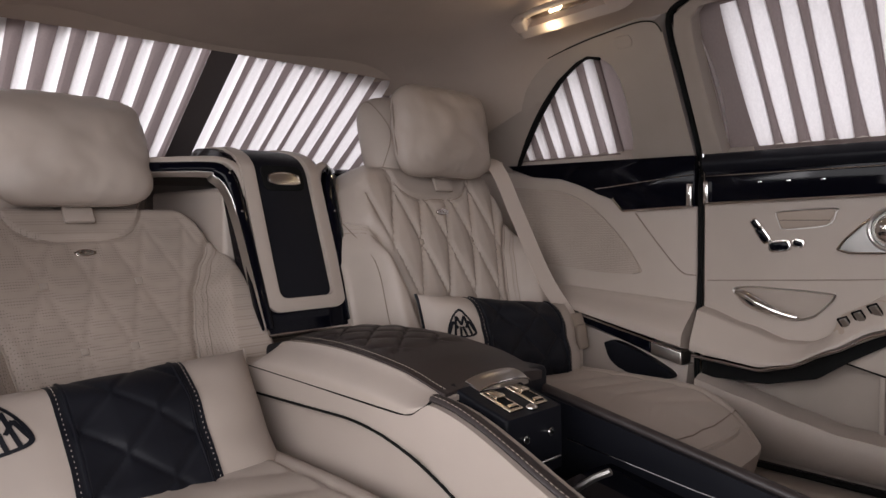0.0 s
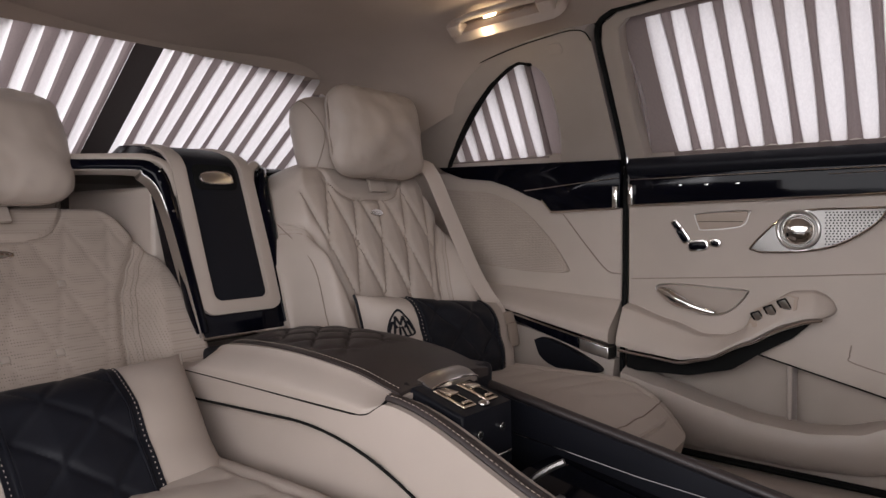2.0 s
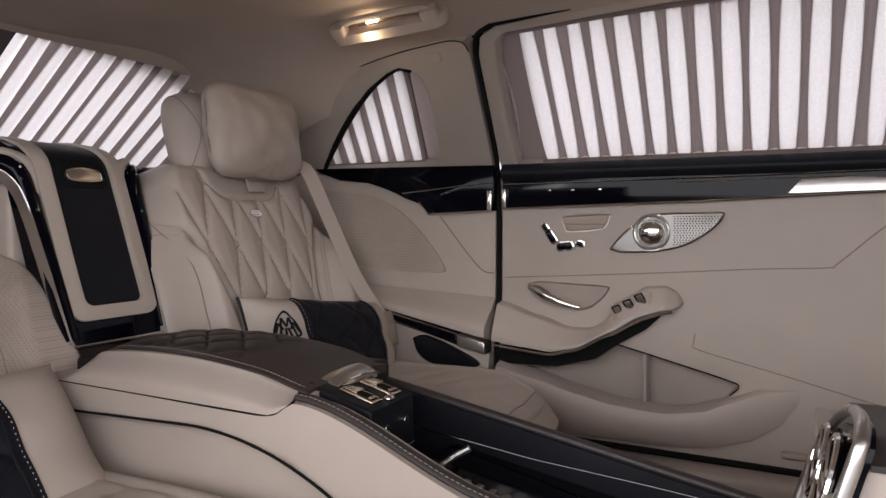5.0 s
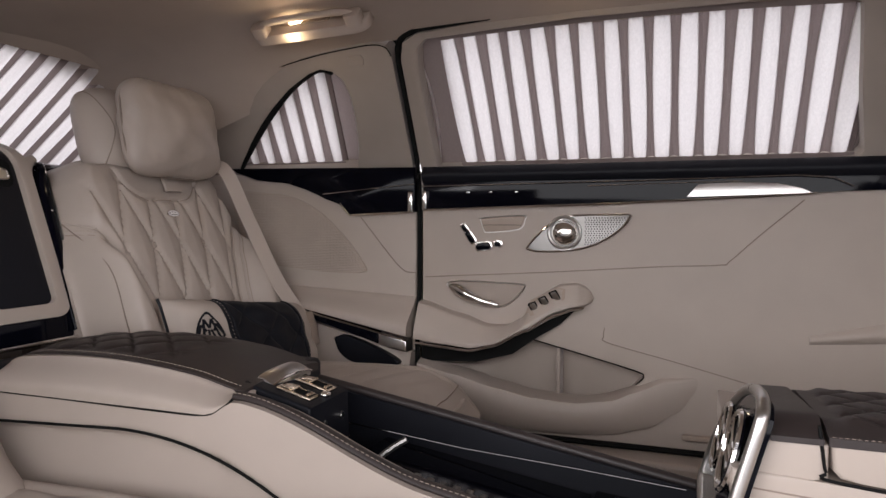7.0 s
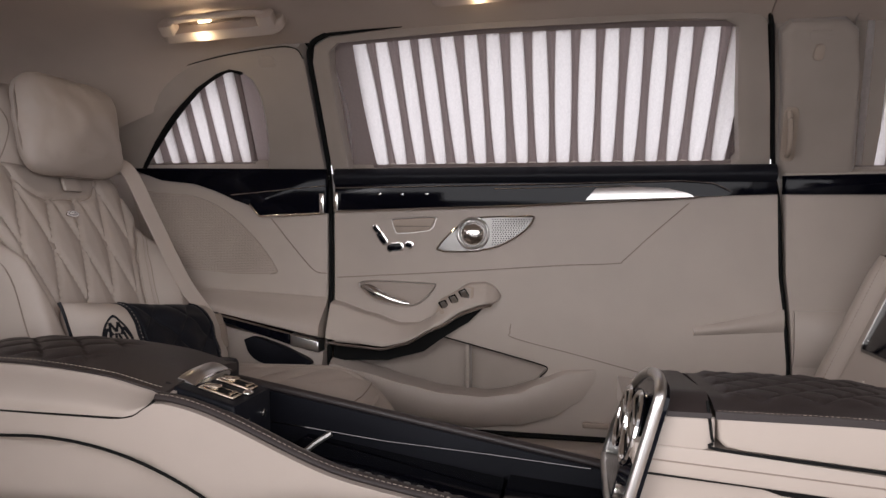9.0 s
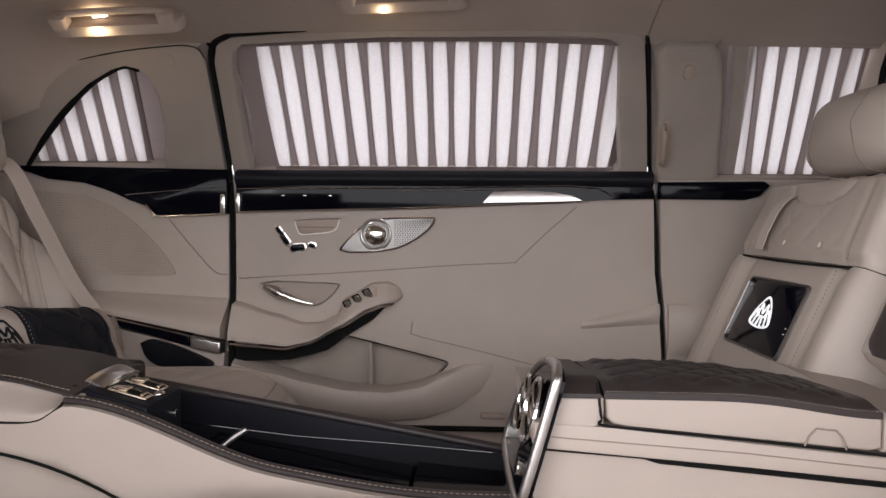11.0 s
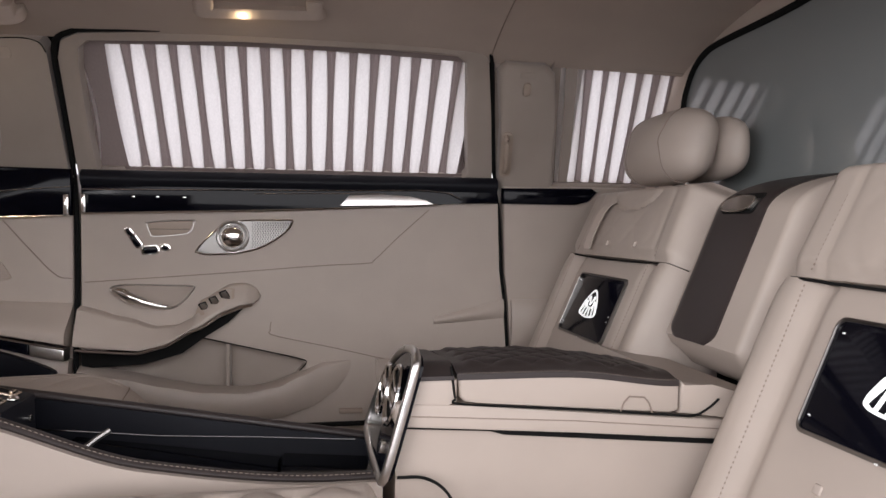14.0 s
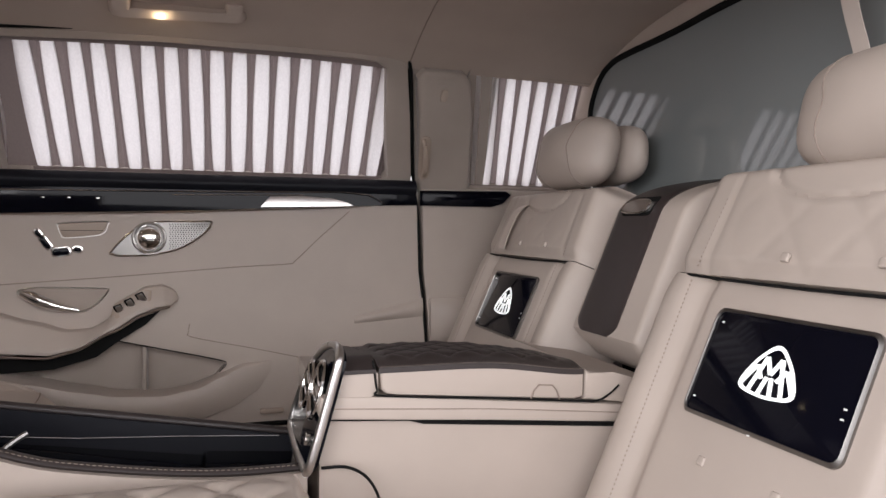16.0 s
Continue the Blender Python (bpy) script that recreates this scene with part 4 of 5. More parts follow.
    part("bracket", move(box(-0.05, 0.03, -0.10, 0.10, -0.05, 0.03, 0.012), m @ pose(-0.01, 0, 0.44)), RUBBER, hr)
    ph = m @ pose(0.106, dy, 0.512 + rise, 0, 13, 0)
    soft = part("head_pillow", move(pillow(0.288, 0.212 + 0.9 * rise, 0.115, n=52, p=5.0, crease=0.06, seed=yc * 7), ph), CREAM, seat, "plump cream head pillow")
    rim = [ph @ Vector((0.0, 0.1445 * math.copysign(abs(math.cos(g)) ** 0.50, math.cos(g)), (0.1065 + 0.45 * rise) * math.copysign(abs(math.sin(g)) ** 0.50, math.sin(g)))) for g in [2 * math.pi * k / 72 for k in range(73)]]
    part("seam", tube(rim, 0.0022, 5), THREAD_DK, soft)
    part("strap", move(box(-0.004, 0.004, -0.026, 0.026, -0.02, 0.02, 0.002), m @ pose(0.062, dy, 0.404 + 0.5 * rise)), CREAM, soft)
    # cushion
    x0, x1, zt = cushion

    def seat_top(u, v):
        b = abs(2 * v - 1)
        x = x0 + (x1 - x0) * u - 0.055 * b ** 3 * u ** 4
        z = zt - 0.014 + 0.018 * u - 0.007 * (1 - step(0.5, 0.78, b)) - 0.065 * max(0.0, (b - 0.62) / 0.38) ** 2.4 - 0.085 * max(0.0, (u - 0.66) / 0.34) ** 2.6
        z += 0.0050 * abs(math.sin(math.pi * (u * 8 - 1.2 * b))) ** 0.5 * (1 - step(0.60, 0.66, b)) * step(0.05, 0.2, u) - 0.007 * math.exp(-((b - 0.63) / 0.03) ** 2)
        return (x, yc + (2 * v - 1) * (half_w - 0.05 * max(0.0, (u - 0.5) / 0.5) ** 2), z)
    part("cushion", slab(seat_top, lambda u, v: (x0 + (x1 - x0 - 0.01) * u - 0.055 * abs(2 * v - 1) ** 3 * u ** 4, yc + (2 * v - 1) * (half_w - 0.012 - 0.05 * max(0.0, (u - 0.5) / 0.5) ** 2), zt - 0.135), 80, 60), CREAM, seat)
    part("front_seam", tube([Vector(seat_top(0.90, 0.04 + 0.92 * k / 30)) + Vector((0.001, 0, 0.0005)) for k in range(31)], 0.0012, 5), THREAD_DK, seat)
    part("front_fascia", slab(lambda u, v: (x1 - 0.030 - 0.055 * abs(2 * v - 1) ** 3 + 0.014 * math.sin(math.pi * u), yc + (2 * v - 1) * (half_w - 0.075), 0.10 + (zt - 0.15) * u), lambda u, v: (x0 + 0.05, yc + (2 * v - 1) * (half_w - 0.03), 0.10 + (zt - 0.15) * u), 10, 20), CREAM, seat)
    if legrest:
        def leg_top(u, v):
            b = abs(2 * v - 1)
            x = -0.47 + 0.405 * u
            e = step(0.88, 1, abs(2 * u - 1))
            z = 0.402 - 0.03 * step(0.9, 1, b) ** 1.5 - 0.03 * e ** 1.5 + quilt(x, v * 0.4, 0.085, 0.085, 0.006, 0.07) * (1 - step(0.84, 0.88, b)) * (1 - step(0.8, 0.85, abs(2 * u - 1)))
            return (x, 0.10 + 0.405 * v, z)
        part("leg_rest", slab(leg_top, lambda u, v: (-0.47 + 0.40 * u, 0.11 + 0.385 * v, 0.335), 80, 70), CREAM, seat, "quilted cream leg rest")
    part("base", box(x0 - 0.05, x1 - 0.14, yc - 0.21, yc + 0.21, 0.06, 0.28, 0.02), RUBBER, seat)
    return seat


lounge_seat("upright cream leather rear seat with diamond quilting", 1.083, 21, (-1.105, 0.400), (-1.08, -0.475, 0.398), half_w=0.235, dy=0.020)
lounge_seat("reclined cream perforated leather rear seat with leg rest", 0.370, 38, (-1.195, 0.366), (-1.18, -0.47, 0.372), legrest=True, perforated=True, half_w=0.205, dy=0.002, wide=1.15, rise=0.026)


def lumbar_cushion(label, m, w, h, d, band, badge_v=0.52):
    c = thing("lumbar_cushion", label, "cushion", "banded lumbar cushions")

    def face(u, v, s, off=0.0):
        y, z = (2 * u - 1), (2 * v - 1)
        e = max((1 - abs(y) ** 5) * (1 - abs(z) ** 3.4), 0) ** 0.55
        wob = 0.010 * noise.noise(Vector((y * 2.6, z * 2.6, s * 3.0 + w))) * e
        pinch = 1 - 0.05 * (1 - abs(z)) ** 0.5
        return m @ Vector((s * (d / 2 * e + wob + off), y * w / 2 * pinch, z * h / 2 * (1 - 0.07 * math.cos(y * math.pi / 2))))
    part("cover", slab(lambda u, v: face(u, v, 1), lambda u, v: face(u, v, -1), 48, 32), CREAM, c)
    u0, u1 = band

    def band_face(u, v):
        uu = u0 + (u1 - u0) * u
        return face(uu, v, 1, 0.0025 + quilt((uu - 0.5) * w, (v - 0.5) * h, 0.105, 0.105, 0.004, 0.05) * step(0.06, 0.10, u) * (1 - step(0.90, 0.94, u)))
    part("band", slab(band_face, lambda u, v: face(u0 + (u1 - u0) * u, v, -1, 0.0025), 72, 60), NAVY, c, "quilted black leather band")
    for uu in (u0 + 0.012, u1 - 0.012):
        part("stitching", stitches([face(uu, 0.03 + 0.94 * k / 40, 1, 0.0044) for k in range(41)], 0.0007, 0.0022, 0.006), BELT, c)
    for uu in (u0 + 0.035, u1 - 0.035):
        part("piping", tube([face(uu, 0.02 + 0.96 * k / 30, 1, 0.004) for k in range(31)], 0.0028, 6), NAVY, c)
    part("piping", tube([face(0, v, 1) for v in [k / 16 for k in range(17)]], 0.003, 6), NAVY, c)
    part("piping", tube([face(1, v, 1) for v in [k / 16 for k in range(17)]], 0.003, 6), CREAM, c)
    uc = u0 * 0.56
    mark(c, lambda a, b, dd: face(uc + a / w, badge_v + b / h, 1, 0.0012 + dd), min(0.11, u0 * w * 0.80), NAVY)
    return c


lumbar_cushion("cream lumbar cushion with a quilted black band on the upright seat", pose(-0.982, 1.085, 0.448, -8, -24, -4), 0.425, 0.200, 0.13, (0.235, 0.82), 0.60)
lumbar_cushion("cream lumbar cushion with a quilted black band on the reclined seat", pose(-1.005, 0.306, 0.364, 3, -38, -4), 0.475, 0.312, 0.15, (0.345, 0.745), 0.74)

# seat belt of the upright rear seat
belt = thing("seat_belt", "beige webbing seat belt across the upright rear seat", "seat belt", "seat belts")


def ribbon(points, w, across):
    pts, ax = smooth_line(points, 8), Vector(across).normalized() * w / 2
    return slab(lambda u, v: pts[round(u * (len(pts) - 1))] + ax * (2 * v - 1), lambda u, v: pts[round(u * (len(pts) - 1))] + ax * (2 * v - 1) + Vector((-0.002, 0, 0)), len(pts) - 1, 2)


part("webbing", ribbon([(-1.26, 1.262, 0.862), (-1.178, 1.268, 0.848), (-1.118, 1.288, 0.72), (-1.052, 1.306, 0.575), (-1.00, 1.325, 0.490), (-0.975, 1.338, 0.45)], 0.046, (0.15, 1, 0.25)), BELT, belt)
part("guide", box(-1.30, -1.20, 1.22, 1.33, 0.838, 0.862, 0.008), PLASTIC, belt)
part("tongue", move(box(-0.006, 0.006, -0.022, 0.022, -0.018, 0.018, 0.004), pose(-0.980, 1.340, 0.470, 0, -20, 0)), PLASTIC, belt)
part("buckle", move(box(-0.011, 0.011, -0.018, 0.018, -0.03, 0.03, 0.006), pose(-0.972, 1.342, 0.432, 0, -10, 0)), PLASTIC, belt)
part("webbing", ribbon([(-0.985, 1.345, 0.41), (-0.98, 1.342, 0.37), (-0.975, 1.335, 0.33)], 0.04, (0.15, 1, 0.1)), BELT, belt)

# ---- panel between the rear seats ----
hatch = thing("centre_hatch", "black leather hatch in a cream frame between the rear seats", "cabinet")
hm = tilt((-1.180, 0.7285, 0.530), 20)


def on_hatch(a, b, d):
    """a across, b up the hatch, d behind its face; the top rolls back."""
    over = max(b - 0.300, 0.0)
    return hm @ Vector((-d - 9.0 * over * over, a, b - 0.5 * over * over))


def strip_ring(outer, inner, d0, depth, mat, name, label="", n=72):
    return part(name, frame_ring(outer, inner, lambda a, b, d: on_hatch(a, b, d0 + d), depth, n=n, lip=0.004), mat, hatch, label)


def edge_strip(name, path, width, thick, mat, parent, d0=0.0, label=""):
    """A rounded strip along a path of (a, b) in the hatch's plane."""
    pts = smooth_line([Vector((a, b, 0)) for a, b in path], 8)
    rings = []
    for i, p in enumerate(pts):
        t = (pts[min(i + 1, len(pts) - 1)] - pts[max(i - 1, 0)]).normalized()
        nrm = Vector((-t.y, t.x, 0))
        ring = []
        for k in range(14):
            g = 2 * math.pi * k / 14
            q = p + nrm * (width / 2 * math.copysign(abs(math.cos(g)) ** 0.6, math.cos(g)))
            back = Vector((-1.7 * max(abs(q.x) - 0.118, 0.0) ** 1.15, 0, 0))
            ring.append(back + on_hatch(q.x, q.y, d0 - thick / 2 * math.copysign(abs(math.sin(g)) ** 0.6, math.sin(g))))
        rings.append(ring)
    return part(name, loft(rings), mat, parent, label)


strip_ring(rounded(-0.104, 0.104, -0.030, 0.440, 0.022), rounded(-0.084, 0.084, 0.014, 0.432, 0.02), 0.004, 0.06, PIANO, "surround", "gloss black surround")
strip_ring(rounded(-0.090, 0.090, 0.008, 0.440, 0.028), rounded(-0.060, 0.061, 0.035, 0.436, 0.016), -0.006, 0.05, CREAM, "frame", "cream leather frame", 160)
part("hatch_panel", slab(lambda u, v: on_hatch(-0.062 + 0.125 * u, 0.032 + 0.412 * v, 0.002 - 0.006 * (math.sin(math.pi * u) * math.sin(math.pi * v)) ** 0.4), lambda u, v: on_hatch(-0.062 + 0.125 * u, 0.032 + 0.412 * v, 0.03), 20, 40), NAVY, hatch)
part("grip_recess", prism(rounded(-0.047, 0.047, 0.262, 0.318, 0.014), lambda a, b, d: on_hatch(a, b, -0.006 + d), 0.006, 0.001), RUBBER, hatch)
part("grip", prism([(p.x, p.y) for p in smooth_line([Vector((a, b, 0)) for a, b in [(-0.038, 0.243), (-0.034, 0.254), (0, 0.259), (0.034, 0.254), (0.038, 0.243), (0.034, 0.237), (0, 0.235), (-0.034, 0.237)]], 3)], lambda a, b, d: on_hatch(a * 0.92, b + 0.040, -0.010 + d), 0.010, 0.002), SATIN, hatch, "satin metal grip")
part("grip_rim", tube(smooth_line([on_hatch(a * 0.92, b + 0.040, -0.010) for a, b in [(-0.038, 0.243), (-0.034, 0.254), (0, 0.260), (0.034, 0.254), (0.038, 0.243), (0.034, 0.236), (0, 0.234), (-0.034, 0.236), (-0.038, 0.243)]], 5), 0.0014, 6), CHROME, hatch)
part("chrome_foot", tube([hm @ Vector((0.004, a, -0.034)) for a in (-0.100, -0.05, 0.0, 0.05, 0.104)], 0.003, 6), CHROME, hatch)
sh = thing("shelf_edge", "gloss black shelf edge with a chrome line behind a seat", "trim", kind="structure")
part("edge_roll", slab(lambda u, v: (-1.49 + 0.05 * math.sin(math.pi * u / 2), 0.92 + 0.43 * v, 0.846 - 0.055 * u ** 2), lambda u, v: (-1.55, 0.92 + 0.43 * v, 0.79 - 0.01 * u), 8, 12), PIANO, sh)
part("chrome_line", tube([(-1.438, 0.92, 0.792), (-1.438, 1.35, 0.792)], 0.002, 6), CHROME, sh)
for x0, x1, y0, y1 in ((-1.72, -1.33, 0.622, 0.838), (-1.80, -1.745, 0.03, 0.62), (-1.60, -1.53, 0.84, 1.40)):
    back_fill = part("wall_rear_trim", box(x0, x1, y0, y1, 0.20, 0.785, 0.01), CREAM)
    tagged(back_fill, "cream leather bulkhead behind the rear seats", "wall", kind="structure")
for sgn, reach in ((-1, 0.36), (1, 0.33)):
    hs = thing("hatch_side", "gloss black edge with chrome and cream lines beside the hatch", "trim", "hatch sides", kind="structure")
    edge_strip("cream_roll", [(sgn * reach, 0.336), (sgn * 0.16, 0.337), (sgn * 0.122, 0.334), (sgn * 0.098, 0.318), (sgn * 0.087, 0.290), (sgn * 0.083, 0.25)], 0.020, 0.020, CREAM, hs, 0.008)
    edge_strip("black_band", [(sgn * reach, 0.314), (sgn * 0.16, 0.314), (sgn * 0.128, 0.302), (sgn * 0.112, 0.270), (sgn * 0.105, 0.20), (sgn * 0.099, 0.08), (sgn * 0.096, -0.022)], 0.026, 0.030, PIANO, hs, 0.006)
    edge_strip("chrome_line", [(sgn * reach, 0.299), (sgn * 0.165, 0.299), (sgn * 0.140, 0.288), (sgn * 0.125, 0.258), (sgn * 0.118, 0.20), (sgn * 0.110, 0.08), (sgn * 0.104, -0.030)], 0.0030, 0.028, SATIN, hs, 0.004)
    for b in (0.295, 0.215):
        part("stud", move(disc(0.0025, 0.004), Matrix.Translation(on_hatch(sgn * (0.118 if b > 0.25 else 0.107), b, -0.009)) @ Matrix.Rotation(radians(-20), 4, "Y")), CHROME, hs)

# ---- rear centre console ----
console = thing("centre_console", "cream and black console with padded armrest between rear seats", "console")


def rim_z(x):
    """Height of the tray's rim along the console."""
    return 0.388 + 0.062 * step(-0.12, -0.62, x) ** 1.0 + 0.05 * step(-0.36, -0.63, x)


def far_z(x):
    """Height of the rim on the far side of the tray."""
    return 0.363 - 0.172 * x


def side_top(x):
    return 0.470 + (rim_z(x) - 0.008 - 0.470) * step(-0.66, -0.615, x)


def arch_z(x):
    """The recessed lower panel's upper edge."""
    t = (x + 0.80) / 0.42
    return 0.438 - 0.20 * max(t, 0) ** 2.2 - 0.02 * max(-t, 0)


def body_side(u, v):
    x = -1.16 + 1.10 * u
    z = 0.08 + (side_top(x) - 0.08) * v
    return (x, 0.546 + 0.018 * step(0.004, -0.012, z - arch_z(x)), z)


part("near_side", slab(body_side, lambda u, v: (-1.16 + 1.10 * u, 0.585, 0.08 + (side_top(-1.16 + 1.10 * u) - 0.08) * v), 90, 70), CREAM, console)
part("far_side", slab(lambda u, v: (-1.16 + 1.10 * u, 0.805 + 0.012 * math.sin(math.pi * v), 0.08 + (min(far_z(-1.16 + 1.10 * u), 0.48) - 0.012 - 0.08) * v), lambda u, v: (-1.16 + 1.10 * u, 0.778, 0.08 + (min(far_z(-1.16 + 1.10 * u), 0.48) - 0.012 - 0.08) * v), 40, 8), CREAM, console)
part("side_groove", tube([(x, 0.5462, arch_z(x) + 0.001) for x in [-1.10 + 0.74 * k / 40 for k in range(41)]], 0.0021, 8), RUBBER, console)
near_rim = [(x, 0.562, rim_z(x) - 0.004) for x in [-0.625 + 0.565 * k / 24 for k in range(25)]]
far_rim = [(x, 0.790, far_z(x) - 0.006) for x in [-0.66 + 0.60 * k / 24 for k in range(25)]]
part("near_rim", tube(near_rim, 0.0095, 10, 0.6), BROWN, console)
part("near_rim_stitching", stitches([(x, y - 0.006, z + 0.0050) for x, y, z in near_rim]), THREAD, console)
part("far_rim", tube(far_rim, 0.0080, 10, 0.9), BROWN, console)
part("tray_wall", slab(lambda u, v: (-0.63 + 0.57 * u, 0.766 + 0.008 * v, 0.30 + (far_z(-0.63 + 0.57 * u) - 0.008 - 0.30) * v), lambda u, v: (-0.63 + 0.57 * u, 0.790, 0.30 + (far_z(-0.63 + 0.57 * u) - 0.008 - 0.30) * v), 20, 4), NAVY, console)
part("tray_wall", slab(lambda u, v: (-0.63 + 0.57 * u, 0.580, 0.30 + (rim_z(-0.63 + 0.57 * u) - 0.012 - 0.30) * v), lambda u, v: (-0.63 + 0.57 * u, 0.570, 0.30 + (rim_z(-0.63 + 0.57 * u) - 0.012 - 0.30) * v), 20, 4), NAVY, console)
part("tray_floor", box(-0.63, -0.06, 0.575, 0.778, 0.285, 0.300, 0.0), PIANO, console)
part("lid", slab(lambda u, v: (-0.505 + 0.30 * u, 0.640 + 0.125 * v, 0.394 - 0.046 * u + 0.004 * math.sin(math.pi * v)), lambda u, v: (-0.505 + 0.30 * u, 0.640 + 0.125 * v, 0.33), 16, 8), PIANO, console, "gloss black sliding lid")
part("lid", slab(lambda u, v: (-0.198 + 0.135 * u, 0.585 + 0.185 * v, 0.352 - 0.012 * u + 0.004 * math.sin(math.pi * v)), lambda u, v: (-0.198 + 0.135 * u, 0.585 + 0.185 * v, 0.31), 8, 8), PIANO, console, "gloss black sliding lid")
part("lid_line", tube([(-0.578, 0.7685, 0.409), (-0.388, 0.7685, 0.389), (-0.235, 0.7685, 0.380), (-0.084, 0.7685, 0.369)], 0.0010, 6), CHROME, console)
for k in range(11):
    part("slat", move(box(-0.0048, 0.0048, -0.028, 0.028, -0.007, 0.007, 0.002), pose(-0.425 + 0.0175 * k, 0.612, 0.392 - 0.0030 * k, 0, 8, 0)), GUNMETAL, console)
part("cup_lever", tube(smooth_line([(-0.472, 0.615, 0.385), (-0.460, 0.624, 0.409), (-0.443, 0.634, 0.425), (-0.424, 0.642, 0.437)], 6), 0.0042, 8), GUNMETAL, console, "dark metal cup holder lever")
part("cup_ring", move(torus(0.038, 0.003), pose(-0.47, 0.665, 0.372, 0, 90, 0)), CHROME, console)
part("tray_lip", box(-0.534, -0.528, 0.615, 0.690, 0.414, 0.418, 0.0015), CHROME, console)
# padded armrest
def pad(u, v):
    x = -1.075 + 0.445 * u
    y = 0.585 + (0.212 - 0.020 * u) * v + 0.045 * (1 - u) ** 3 * (0.5 - v)
    z = 0.508 - 0.010 * u - 0.006 * step(0.8, 1, u) + 0.022 * math.sin(math.pi * min(u * 0.9 + 0.05, 1)) + 0.008 * math.sin(math.pi * v) - 0.03 * step(0.86, 1, 1 - u) ** 2
    e = (1 - step(0.72, 0.80, abs(2 * v - 1))) * step(0.14, 0.2, u) * (1 - step(0.66, 0.70, u))
    return x, y, z, e


def pad_top(u, v):
    x, y, z, e = pad(u, v)
    return (x, y, z + quilt(x, y, 0.075, 0.075, 0.0045, 0.06) * e)


arm = part("armrest_pad", slab(pad_top, lambda u, v: (pad(u, v)[0], pad(u, v)[1], 0.484), 90, 48), BROWN, console, "dark brown quilted armrest pad")
part("stitching", stitches([(pad(u, 0.05)[0], pad(u, 0.05)[1], pad(u, 0.05)[2] + 0.0004) for u in [0.06 + 0.92 * k / 30 for k in range(31)]]), THREAD, arm)
part("armrest_side", slab(lambda u, v: (-1.10 + 0.475 * u, 0.583 - 0.040 * step(0, 0.8, 1 - v) ** 0.7 + 0.02 * step(0.95, 1, u), 0.472 + 0.014 * step(0.9, 1.0, u) ** 2 + (pad(min(max((u * 0.475 - 0.025) / 0.445, 0), 1), 0)[2] - 0.003 - 0.472 - 0.014 * step(0.9, 1.0, u) ** 2) * v), lambda u, v: (-1.10 + 0.475 * u, 0.61, 0.472 + 0.014 * step(0.9, 1.0, u) ** 2 + (pad(min(max((u * 0.475 - 0.025) / 0.445, 0), 1), 0)[2] - 0.003 - 0.472 - 0.014 * step(0.9, 1.0, u) ** 2) * v), 40, 14), CREAM, console, "cream leather armrest side")
part("armrest_groove", tube(smooth_line([(-1.10, 0.5455, 0.471), (-0.9, 0.5455, 0.471), (-0.72, 0.5455, 0.470), (-0.66, 0.546, 0.472), (-0.634, 0.552, 0.484), (-0.626, 0.566, 0.498)], 6), 0.0018, 6), RUBBER, console)
part("armrest_core", box(-1.10, -0.635, 0.585, 0.80, 0.36, 0.500, 0.01), NAVY, console)
part("release_grip", slab(lambda u, v: (-0.640 + 0.024 * v + 0.006 * math.sin(math.pi * u), 0.630 + 0.100 * u, 0.5075 + 0.004 * math.sin(math.pi * u) - 0.010 * v ** 2 - 0.004 * abs(2 * u - 1) ** 4), lambda u, v: (-0.640 + 0.024 * v + 0.006 * math.sin(math.pi * u), 0.630 + 0.100 * u, 0.494 - 0.006 * v), 16, 8), SATIN, console, "satin metal release grip")
part("grip_edge", tube([(-0.6155 + 0.006 * math.sin(math.pi * u), 0.630 + 0.100 * u, 0.4975 + 0.004 * math.sin(math.pi * u) - 0.004 * abs(2 * u - 1) ** 4) for u in [k / 16 for k in range(17)]], 0.0016, 6), CHROME, console)
# control block
block = part("control_block", prism([(-0.645, 0.502), (-0.543, 0.4755), (-0.541, 0.395), (-0.645, 0.395)], lambda a, b, d: (a, 0.604 + d, b), 0.104, 0.006), NAVY, console, "black leather control block")
for y in (0.634, 0.682):
    mb = pose(-0.580, y, 0.4862, 0, 14.5, 0)
    part("switch_frame", move(box(-0.027, 0.027, -0.0125, 0.0125, -0.001, 0.003, 0.0015), mb), GOLD, block)
    part("switch_well", move(box(-0.023, 0.023, -0.0085, 0.0085, 0.0028, 0.0034, 0.0), mb), RUBBER, block)
    part("rocker", move(box(-0.010, 0.010, -0.008, 0.008, -0.0015, 0.003, 0.001), mb @ pose(-0.011, 0, 0.0035, 0, -10, 0)), GOLD, block)
    part("rocker_edge", move(box(-0.0025, 0.0025, -0.008, 0.008, -0.001, 0.002, 0.0005), mb @ pose(0.019, 0, 0.0035)), GOLD, block)
    part("socket_screw", move(disc(0.0055, 0.006), pose(-0.540, y, 0.447)), CHROME, block)
    part("socket", move(disc(0.0025, 0.008), pose(-0.5395, y, 0.447)), RUBBER, block)
knob = bmesh.new()
bmesh.ops.create_uvsphere(knob, u_segments=16, v_segments=10, radius=0.0075, matrix=Matrix.Translation((-0.552, 0.660, 0.480)) @ Matrix.Diagonal((1, 1.2, 0.6, 1)))
part("push_knob", knob, CHROME, block)

